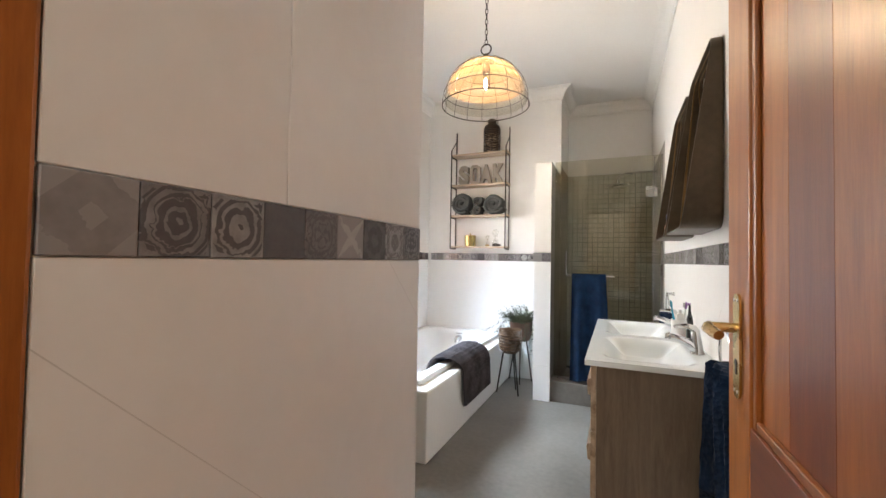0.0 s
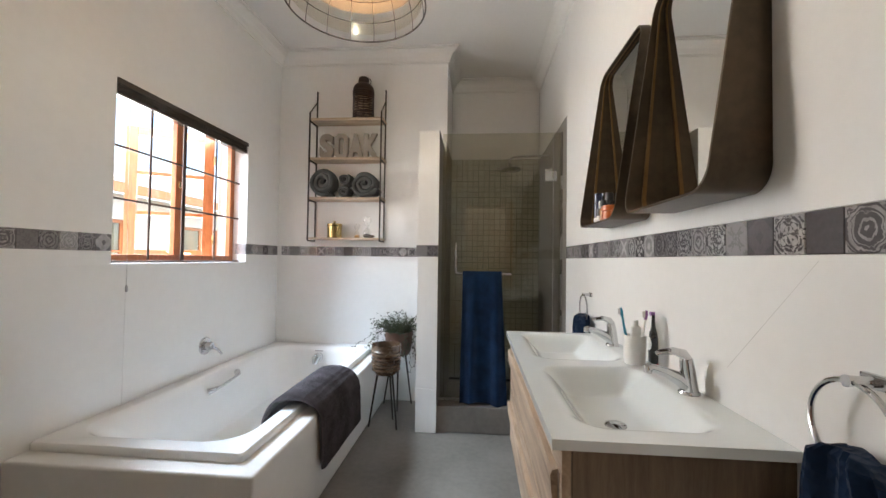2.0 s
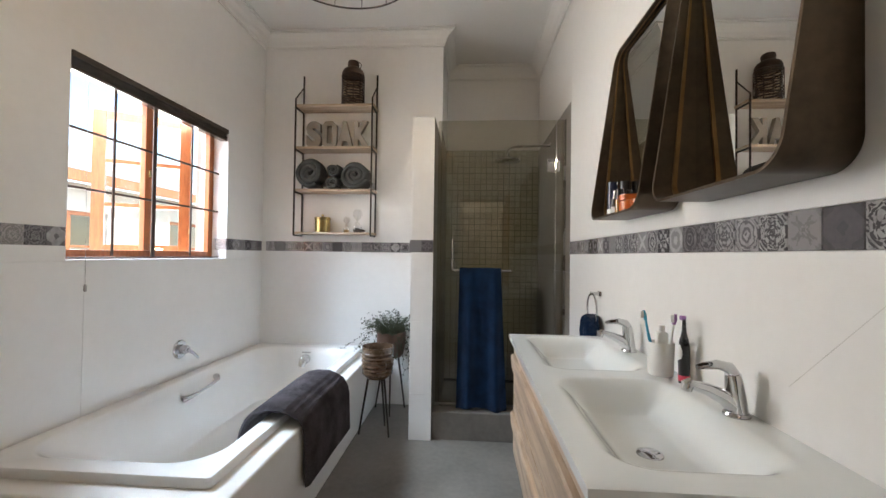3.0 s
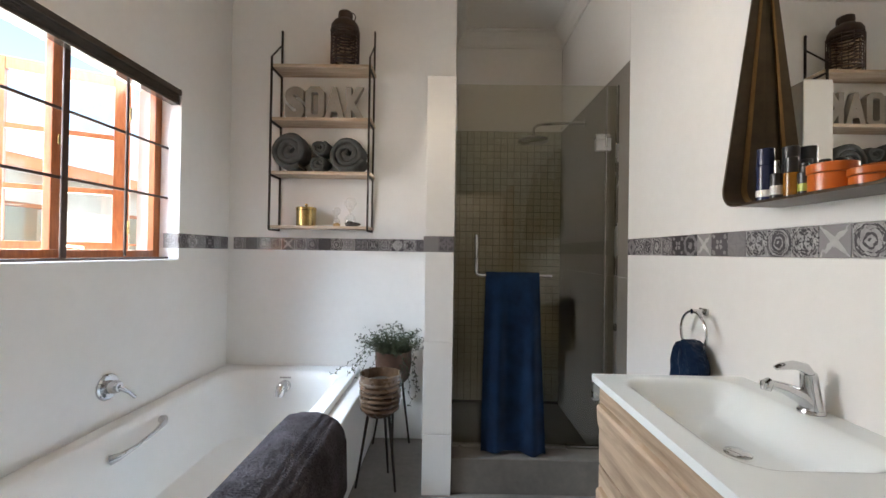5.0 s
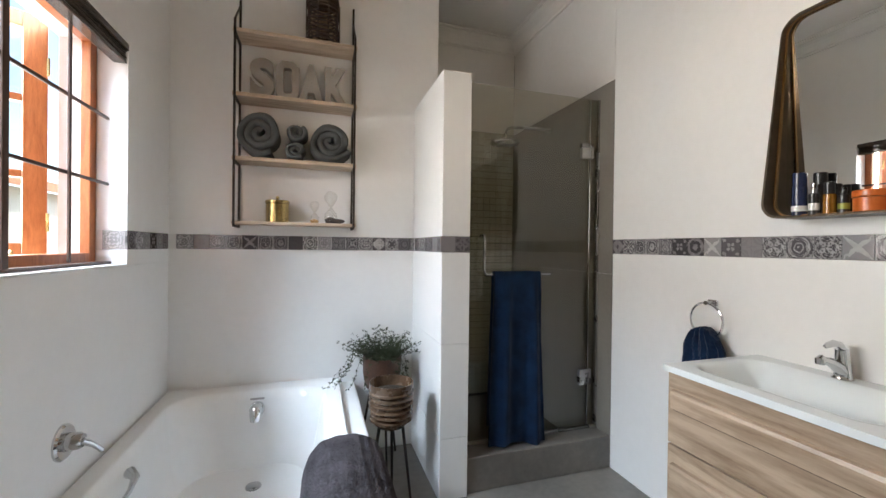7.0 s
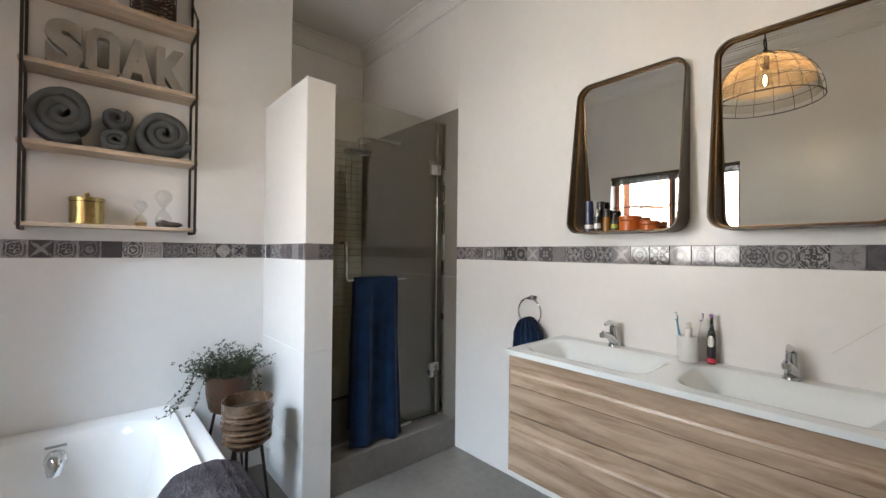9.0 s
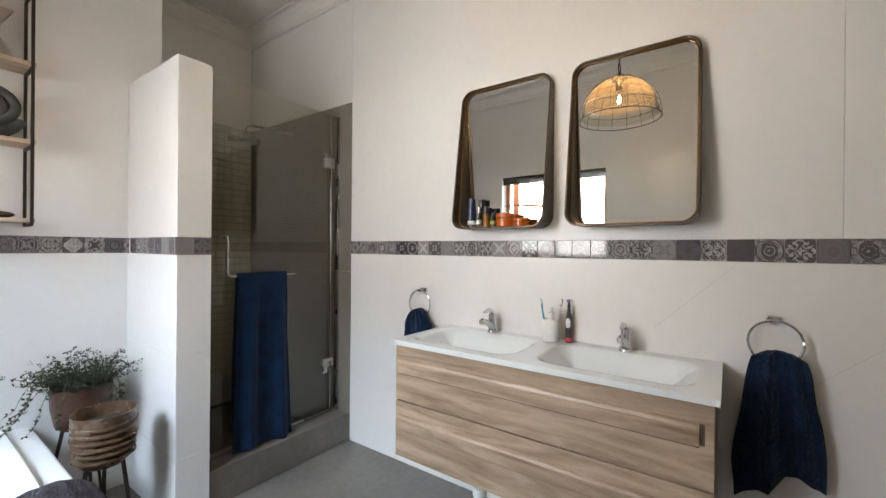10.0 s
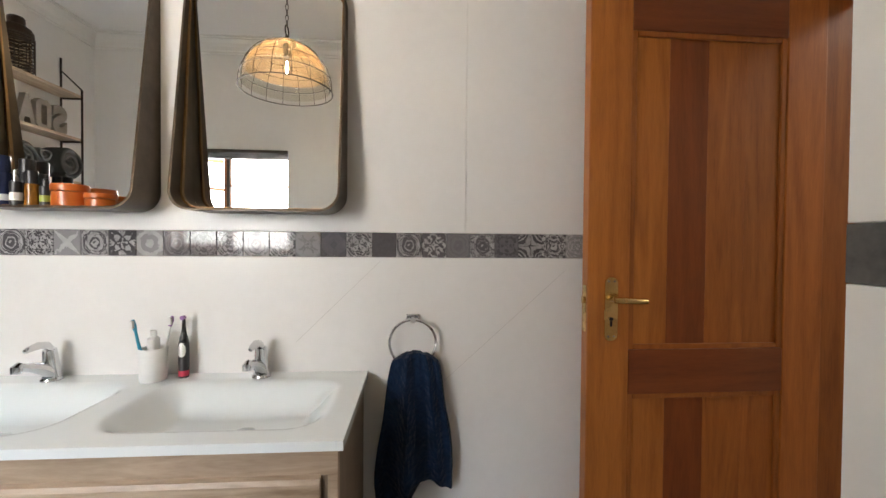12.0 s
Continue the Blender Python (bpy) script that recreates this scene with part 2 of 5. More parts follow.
ROOF = mottled("pale_metal_roof", (0.42, 0.40, 0.37), (0.52, 0.50, 0.47), 0.6, 0.5, 6.0)
PLASTER_OUT = mottled("cream_outer_plaster", (0.62, 0.58, 0.50), (0.70, 0.66, 0.58), 0.9, 0.8, 20.0, bstr=0.2)
WORN_TILE = mottled("worn_dark_grey_tile", (0.045, 0.043, 0.042), (0.12, 0.115, 0.11), 0.42, 22.0, 90.0, bstr=0.1)
VEIN = mottled("grey_tile_vein", (0.60, 0.59, 0.57), (0.69, 0.68, 0.66), 0.3, 8.0, 60.0, bstr=0.0)

AMBER_GLASS = mat("amber_milk_glass", (0.72, 0.48, 0.28), 0.25)
bsdf(AMBER_GLASS).inputs["Transmission Weight"].default_value = 0.0
_tl, _mx = node(AMBER_GLASS, "ShaderNodeBsdfTranslucent"), node(AMBER_GLASS, "ShaderNodeMixShader")
_tl.inputs[0].default_value = (0.80, 0.50, 0.26, 1)
_mx.inputs[0].default_value = 0.6
link(AMBER_GLASS, bsdf(AMBER_GLASS).outputs[0], _mx.inputs[1])
link(AMBER_GLASS, _tl.outputs[0], _mx.inputs[2])
_tp, _m2 = node(AMBER_GLASS, "ShaderNodeBsdfTransparent"), node(AMBER_GLASS, "ShaderNodeMixShader")
_tp.inputs[0].default_value = (0.80, 0.68, 0.50, 1)
_m2.inputs[0].default_value = 0.78
link(AMBER_GLASS, _mx.outputs[0], _m2.inputs[1])
link(AMBER_GLASS, _tp.outputs[0], _m2.inputs[2])
link(AMBER_GLASS, _m2.outputs[0], AMBER_GLASS.node_tree.nodes["Material Output"].inputs[0])

BULB = mat("glowing_bulb", (1, 0.7, 0.4), 0.3)
bsdf(BULB).inputs["Emission Color"].default_value = (1.0, 0.80, 0.55, 1)
bsdf(BULB).inputs["Emission Strength"].default_value = 520.0


def motif_tile(name="patchwork_tile", rough=0.07, plain=0.5, faded=1.0):
    """Grey patchwork tiles: each piece takes one of five worn motifs and its own shade."""
    m = mat(name, (0.2, 0.2, 0.2), rough)
    tc, oi = node(m, "ShaderNodeTexCoord"), node(m, "ShaderNodeObjectInfo")
    sep = node(m, "ShaderNodeSeparateXYZ")
    link(m, tc.outputs["Object"], sep.inputs[0])

    def op(kind, a, b=None, c=None):
        n = node(m, "ShaderNodeMath")
        n.operation = kind
        for i, v in enumerate((a, b, c)):
            if v is None:
                continue
            if isinstance(v, (int, float)):
                n.inputs[i].default_value = v
            else:
                link(m, v, n.inputs[i])
        return n.outputs[0]

    warp = noise_fac(m, tc.outputs["Object"], 60.0, 3.0)
    shift = op("MULTIPLY_ADD", warp, 0.5, -0.25)
    u = op("ABSOLUTE", op("ADD", op("MULTIPLY", sep.outputs[0], 25.0), shift))
    v = op("ABSOLUTE", op("SUBTRACT", op("MULTIPLY", sep.outputs[2], 25.0), shift))
    r = op("SQRT", op("ADD", op("MULTIPLY", u, u), op("MULTIPLY", v, v)))
    rings = op("GREATER_THAN", op("SINE", op("MULTIPLY", r, 9.0)), 0.1)
    cross = op("LESS_THAN", op("ABSOLUTE", op("SUBTRACT", u, v)), op("MULTIPLY_ADD", r, -0.25, 0.36))
    octa = op("MULTIPLY", op("LESS_THAN", op("ADD", u, v), 1.25), op("GREATER_THAN", op("ADD", u, v), 0.35))
    dots = op("GREATER_THAN", op("MULTIPLY", op("SINE", op("MULTIPLY", u, 7.0)), op("SINE", op("MULTIPLY", v, 7.0))), 0.35)
    petal = op("GREATER_THAN", op("SINE", op("MULTIPLY", op("MULTIPLY", u, v), 22.0)), 0.2)
    rnd = oi.outputs["Random"]
    pick = op("FRACT", op("MULTIPLY", rnd, 7.31))
    out = 0.0
    for i, f in enumerate((rings, cross, octa, dots, petal)):
        sel = op("COMPARE", pick, 0.08 + i * 0.165, 0.0825)
        out = op("ADD", op("MULTIPLY", sel, f), out)
    # eightfold scrollwork, different on every piece
    com = node(m, "ShaderNodeCombineXYZ")
    for i, f in enumerate((op("MAXIMUM", u, v), op("MINIMUM", u, v), op("MULTIPLY", rnd, 61.0))):
        link(m, f, com.inputs[i])
    scroll = op("GREATER_THAN", op("SINE", op("MULTIPLY", noise_fac(m, com.outputs[0], 1.9, 1.0), 19.0)), 0.15)
    ornate = op("GREATER_THAN", op("FRACT", op("MULTIPLY", rnd, 17.9)), plain)
    out = op("ADD", op("MULTIPLY", ornate, scroll), op("MULTIPLY", op("SUBTRACT", 1.0, ornate), out))
    wear = noise_fac(m, tc.outputs["Object"], 45.0, 5.0)
    fine = op("GREATER_THAN", op("SINE", op("MULTIPLY_ADD", op("MULTIPLY", u, u), 17.0, op("MULTIPLY", op("MULTIPLY", v, v), 14.0))), 0.25)
    rim = op("GREATER_THAN", op("MAXIMUM", u, v), 0.86)
    out = op("ABSOLUTE", op("SUBTRACT", out, op("MULTIPLY", op("MAXIMUM", fine, rim), op("GREATER_THAN", op("FRACT", op("MULTIPLY", rnd, 5.77)), 0.35))))
    fac = op("MULTIPLY", out, op("MULTIPLY_ADD", wear, 1.7 * faded, -0.10))
    base = ramp(m, op("FRACT", op("MULTIPLY", rnd, 3.37)), [(0.0, (0.030, 0.027, 0.031)), (0.55, (0.085, 0.079, 0.087)), (1.0, (0.33, 0.32, 0.325))])
    alt = ramp(m, op("FRACT", op("MULTIPLY", rnd, 13.7)), [(0.0, (0.11, 0.10, 0.11)), (0.4, (0.40, 0.385, 0.39)), (1.0, (0.60, 0.59, 0.58))])
    mix = node(m, "ShaderNodeMix")
    mix.data_type = "RGBA"
    link(m, fac, mix.inputs[0])
    link(m, base, mix.inputs[6])
    link(m, alt, mix.inputs[7])
    worn = node(m, "ShaderNodeMix")
    worn.data_type = "RGBA"
    link(m, op("MULTIPLY", noise_fac(m, tc.outputs["Object"], 90.0, 4.0), 0.35), worn.inputs[0])
    link(m, mix.outputs[2], worn.inputs[6])
    worn.inputs[7].default_value = (0.22, 0.21, 0.215, 1)
    link(m, worn.outputs[2], bsdf(m).inputs["Base Color"])
    return m


MOTIF = motif_tile()
MOTIF_MATT = motif_tile("matt_patchwork_tile", 0.5, 0.8, 0.62)


def piece_shades(name, dark, light, rough):
    m = mat(name, light, rough)
    oi = node(m, "ShaderNodeObjectInfo")
    link(m, ramp(m, oi.outputs["Random"], [(0.0, dark), (1.0, light)]), bsdf(m).inputs["Base Color"])
    bump(m, noise_fac(m, coords(m), 60.0), 0.05, 0.001)
    return m


MOSAIC = piece_shades("grey_green_mosaic", (0.50, 0.50, 0.43), (0.57, 0.57, 0.50), 0.2)

# ---- helpers for shapes ----


def part(name, bm, material, parent=None, label="", smooth=False):
    me = bpy.data.meshes.new(name)
    bm.to_mesh(me)
    bm.free()
    me.materials.append(material)
    if smooth:
        me.polygons.foreach_set("use_smooth", [True] * len(me.polygons))
        me.set_sharp_from_angle(angle=radians(38))
    ob = new(name, me)
    if parent:
        ob.parent = parent
    if label:
        ob["label"] = label
    return ob


def thing(name, m, label, category, group=""):
    ob = new(name)
    ob.empty_display_size = 0.05
    ob.matrix_world = m
    return tagged(ob, label, category, group)


def structure(name, bm, material, label, smooth=False):
    return tagged(part(name, bm, material, None, "", smooth), label, kind="structure")


def bm_box(x0, x1, y0, y1, z0, z1, bevel=0.0, bm=None, segs=2):
    own = bmesh.new()
    bmesh.ops.create_cube(own, size=1.0, matrix=Matrix.LocRotScale(((x0 + x1) / 2, (y0 + y1) / 2, (z0 + z1) / 2), None, (x1 - x0, y1 - y0, z1 - z0)))
    if bevel:
        bmesh.ops.bevel(own, geom=own.edges[:], offset=bevel, segments=segs, affect="EDGES", profile=0.6)
    return merge(bm, own)


def merge(bm, own):
    if bm is None:
        return own
    me = bpy.data.meshes.new("tmp")
    own.to_mesh(me)
    own.free()
    bm.from_mesh(me)
    bpy.data.meshes.remove(me)
    return bm


def bm_loft(rings, cap=(True, True), close=True, bm=None):
    bm = bm or bmesh.new()
    rows = [[bm.verts.new(p) for p in ring] for ring in rings]
    n = len(rows[0])
    for a, b in zip(rows, rows[1:]):
        for i in range(n if close else n - 1):
            j = (i + 1) % n
            bm.faces.new((a[i], a[j], b[j], b[i]))
    if close and cap[0]:
        bm.faces.new(rows[0][::-1])
    if close and cap[1]:
        bm.faces.new(rows[-1])
    return bm


def fix(bm):
    bmesh.ops.recalc_face_normals(bm, faces=bm.faces[:])
    return bm


def bm_lathe(profile, segs=24, cx=0.0, cy=0.0, bm=None, wob=None):
    """Turned shape about z from (radius, height) pairs."""
    rings = []
    for k, (r, z) in enumerate(profile):
        ring = []
        for i in range(segs):
            a = 2 * math.pi * i / segs
            rr = r * (1 + (wob(a, k) if wob else 0))
            ring.append((cx + rr * math.cos(a), cy + rr * math.sin(a), z))
        rings.append(ring)
    return fix(bm_loft(rings, bm=bm))


def bm_tube(points, radius, segs=8, closed=False, bm=None, flat=1.0):
    """A round rod along points; radius is a number or one per point."""
    pts = [Vector(p) for p in points]
    n = len(pts)
    rad = radius if isinstance(radius, (list, tuple)) else [radius] * n
    rings, side = [], None
    for i, p in enumerate(pts):
        a = pts[(i - 1) % n] if closed or i else pts[0]
        b = pts[(i + 1) % n] if closed or i < n - 1 else pts[-1]
        d = (b - a).normalized()
        if side is None:
            side = d.orthogonal().normalized()
        side = (side - d * side.dot(d)).normalized()
        up = d.cross(side)
        rings.append([p + (side * math.cos(2 * math.pi * k / segs) + up * flat * math.sin(2 * math.pi * k / segs)) * rad[i] for k in range(segs)])
    own = bmesh.new()
    if closed:
        rings.append(rings[0])
    bm_loft(rings, (not closed, not closed), True, own)
    if closed:
        bmesh.ops.remove_doubles(own, verts=own.verts[:], dist=1e-5)
    fix(own)
    return merge(bm, own)


def round_rect(x0, x1, y0, y1, r, n=8):
    """Points of a rounded rectangle, anticlockwise."""
    out = []
    for cx, cy, a0 in ((x1 - r, y1 - r, 0), (x0 + r, y1 - r, 90), (x0 + r, y0 + r, 180), (x1 - r, y0 + r, 270)):
        for i in range(n + 1):
            a = radians(a0 + 90 * i / n)
            out.append((cx + r * math.cos(a), cy + r * math.sin(a)))
    return out


def arc(c, r, a0, a1, n, plane="xz"):
    out = []
    for i in range(n + 1):
        a = radians(a0 + (a1 - a0) * i / n)
        p, q = r * math.cos(a), r * math.sin(a)
        out.append(Vector(c) + (Vector((p, 0, q)) if plane == "xz" else Vector((0, p, q)) if plane == "yz" else Vector((p, q, 0))))
    return out


# ---- the room: plan in metres ----
XE, XW, YN, YS = 0.42, -1.935, 4.43, 0.40      # inner faces of the east, west, north and south walls
YB, XC, HC = 5.07, -0.453, 3.0                  # shower back wall, outer corner of the recess, ceiling
B0, B1, TT = 1.217, 1.297, 0.006                # tile band, tile thickness
WY0, WY1, WZ0, WZ1 = 2.82, 3.944, 1.158, 2.065  # window opening
PX0, PX1, PY0, PZ = -0.604, -0.458, 3.822, 2.108  # low pier beside the shower
QX0, QX1, QY1 = -0.505, -0.385, 1.128           # partition beside the door

floor = structure("floor", bm_box(-2.3, 1.6, -2.2, 5.3, -0.12, 0.0), SCREED, "smooth grey cement screed floor with soft cloudy marks")
ceiling = structure("ceiling", bm_box(-2.3, 1.6, -2.2, 5.3, HC, HC + 0.12), PAINT, "plain white painted ceiling")


def wall(name, boxes, material, label):
    bm = bmesh.new()
    for b in boxes:
        bm_box(*b, bm=bm)
    return structure(name, bm, material, label)


wall_east = wall("wall_east", [(XE + TT, 0.6, YS - 0.12, 5.3, 0, HC)], GROUT, "white tiled wall with a grey patchwork tile band")
wall_north = wall("wall_north", [(-2.17, XC - TT, YN + TT, 5.3, 0, HC)], GROUT, "white tiled wall with a grey patchwork tile band above the bath")
wall_shower = wall("wall_shower", [(XC - TT, XE + TT, YB + TT, 5.3, 0, HC)], DARK_GROUT, "shower back wall with small grey mosaic tiles")
wall_west = wall("wall_west", [(-2.17, XW - TT, YS, YN + TT, 0, WZ0 - TT), (-2.17, XW - TT, YS, YN + TT, WZ1, HC), (-2.17, XW - TT, YS, WY0, WZ0 - TT, WZ1),
                               (-2.17, XW - TT, WY1 + TT, YN + TT, WZ0 - TT, WZ1)], GROUT, "white tiled wall with a window opening and a grey tile band")
wall_south = wall("wall_south", [(-2.17, -0.41, YS - 0.12, YS, 0, HC), (0.345, XE + TT, YS - 0.12, YS, 0, HC), (-0.41, 0.345, YS - 0.12, YS, 2.09, HC)], PAINT, "white painted wall with the doorway")
wall_partition = wall("wall_partition", [(QX0, QX1 - TT, YS, QY1 - TT, 0, HC)], GROUT, "short tiled partition wall beside the doorway")
wall_pier = wall("wall_pier", [(PX0 + TT, PX1 - TT, PY0 + TT, YN + TT, 0, PZ - TT)], GROUT, "low tiled pier wall between bath and shower")
wall_hall = wall("wall_hall", [(-1.5, 1.5, -1.75, -1.6, 0, HC), (-1.65, -1.5, -1.75, YS - 0.12, 0, HC), (1.5, 1.6, -1.75, YS - 0.12, 0, HC),
                               (0.6, 1.6, YS - 0.12, YS - 0.02, 0, HC)], CREAM, "plain cream hallway walls outside the doorway")


def slab(parent, x0, x1, y0, y1, z0, z1, material=None, name="tile", ease=0.0012):
    """One wall tile: a thin slab with eased edges, a child of its wall."""
    return part(name, bm_box(x0, x1, y0, y1, z0, z1, ease, segs=1), material or WHITE_TILE, parent)


def slab_grid(parent, axis, face, depth, us, zs, material=None, g=0.0006):
    """Tiles over a wall face: axis x means the face has a fixed x; depth points from the face into the wall."""
    ease = 0.0012 if g else 0.0
    lo, hi = min(face, face + depth), max(face, face + depth)
    for u0, u1 in zip(us, us[1:]):
        for z0, z1 in zip(zs, zs[1:]):
            if axis == "x":
                slab(parent, lo, hi, u0 + g, u1 - g, z0 + g, z1 - g, material, ease=ease)
            else:
                slab(parent, u0 + g, u1 - g, lo, hi, z0 + g, z1 - g, material, ease=ease)


ROWS_LOW = (0.0, 0.303, 0.767, B0)
# east wall
slab_grid(wall_east, "x", XE, TT, (YS, 3.846), (0.0, B0))
slab_grid(wall_east, "x", XE, TT, (YS, 1.54, 3.846), (B1, HC))
slab_grid(wall_east, "x", XE, TT, (3.847, YB), (0.0, 1.10, 2.208), GREY_TILE)
slab_grid(wall_east, "x", XE, TT, (3.847, YB), (2.209, HC))
# north wall above the bath
slab_grid(wall_north, "y", YN, TT, (XW - 0.004, XC - TT), (0.0, B0), g=0)
slab_grid(wall_north, "y", YN, TT, (XW - 0.004, XC - TT), (B1, HC), g=0)
slab_grid(wall_north, "x", XC, -TT, (YN, YB), (0.0, 1.10, 2.208), GREY_TILE)
slab_grid(wall_north, "x", XC, -TT, (YN, YB), (2.209, HC))
# shower back wall above the mosaic
slab_grid(wall_shower, "y", YB, TT, (XC, XE), (2.209, HC))
# west wall round the window: close-laid, with no open joints
slab_grid(wall_west, "x", XW, -TT, (YS, 2.906, YN), (0.0, WZ0 - TT), g=0.0003)
for ya, yb in ((YS, WY0), (WY1, YN + 0.004)):
    slab_grid(wall_west, "x", XW, -TT, (ya, yb), (WZ0 - TT, B0), g=0)
    slab_grid(wall_west, "x", XW, -TT, (ya, yb), (B1, WZ1), g=0)
slab_grid(wall_west, "x", XW, -TT, (YS, YN + 0.004), (WZ1, HC), g=0)
# window reveal and sill
slab(wall_west, -2.04, XW - TT, WY1, WY1 + TT, B1, WZ1)
slab(wall_west, -2.04, XW - TT, WY1, WY1 + TT, WZ0, B0)
slab(wall_west, -2.04, XW, WY0, WY1, WZ0 - TT, WZ0)
# pier: front, west side, shower side and top
slab_grid(wall_pier, "y", PY0, TT, (PX0, PX1), ROWS_LOW)
slab_grid(wall_pier, "y", PY0, TT, (PX0, PX1), (B1, PZ - TT))
slab_grid(wall_pier, "x", PX0, TT, (PY0 + TT, YN), ROWS_LOW)
slab_grid(wall_pier, "x", PX0, TT, (PY0 + TT, YN), (B1, PZ - TT))
slab_grid(wall_pier, "x", PX1, -TT, (PY0 + TT, YN), (0.0, 1.10, PZ - TT), GREY_TILE)
slab(wall_pier, PX0, PX1, PY0, YN, PZ - TT, PZ)
# partition
slab_grid(wall_partition, "x", QX1, -TT, (YS, QY1 - TT), (0.0, B0))
slab_grid(wall_partition, "x", QX1, -TT, (YS, 0.684, QY1 - TT), (B1, HC))
slab_grid(wall_partition, "y", QY1, -TT, (QX0, QX1), (0.0, B0))
slab_grid(wall_partition, "y", QY1, -TT, (QX0, QX1), (B1, HC))

# cornice: a coved plaster moulding round the ceiling
LOOP = [(XE, YS), (XE, YB), (XC, YB), (XC, YN), (XW, YN), (XW, YS), (QX0, YS), (QX0, QY1), (QX1, QY1), (QX1, YS)]


def inset(loop, d):
    out = []
    for i, p in enumerate(loop):
        a, b, c = Vector(loop[i - 1]), Vector(p), Vector(loop[(i + 1) % len(loop)])
        n1, n2 = Vector((-(b - a).y, (b - a).x)).normalized(), Vector((-(c - b).y, (c - b).x)).normalized()
        out.append(b + (n1 + n2) * d if abs(n1.dot(n2)) < 0.5 else b + n1 * d)
    return out


cove = [(0.0, 0.115), (0.012, 0.115), (0.012, 0.10), (0.02, 0.092), (0.03, 0.065), (0.048, 0.042), (0.07, 0.028), (0.082, 0.022), (0.082, 0.012), (0.098, 0.012), (0.098, -0.002)]
structure("cornice", fix(bm_loft([[(p.x, p.y, HC - h) for p in inset(LOOP, d)] for d, h in cove], (False, False))), PAINT, "white coved plaster cornice round the ceiling")

# faint veins in the white tiles
bm = bmesh.new()
for (ya, za), (yb, zb), w in (((1.205, 1.175), (1.62, 0.80), 0.0009), ((1.815, 1.205), (2.08, 0.945), 0.0009)):
    n = Vector((0, zb - za, ya - yb)).normalized() * w
    a, b = Vector((XE - 0.0004, ya, za)), Vector((XE - 0.0004, yb, zb))
    bm.faces.new([bm.verts.new(p) for p in (a - n, b - n, b + n, a + n)])
part("vein", bm, VEIN, wall_east, "thin grey diagonal tile vein")
bm = bmesh.new()
for (ya, za), (yb, zb) in (((0.40, 1.139), (0.86, 0.668)), ((0.982, 1.214), (1.120, 1.078))):
    a, b = Vector((QX1 + 0.0004, ya, za)), Vector((QX1 + 0.0004, yb, zb))
    n = Vector((0, 0.69, 0.72)) * 0.0007
    bm.faces.new([bm.verts.new(p) for p in (a - n, b - n, b + n, a + n)])
part("vein", bm, VEIN, wall_partition, "thin grey diagonal tile vein")

# ---- doorway ----
door_frame = tagged(new("door_frame"), "dark stained timber door frame", kind="structure")
part("jamb", bm_box(-0.41, -0.383, 0.26, 0.399, 0, 2.085, 0.004), PINE, door_frame)
part("jamb", bm_box(0.325, 0.35, 0.26, 0.43, 0, 2.085, 0.004), PINE, door_frame)
part("lintel", bm_box(-0.383, 0.325, 0.26, 0.43, 2.06, 2.088, 0.004), PINE_RED, door_frame)


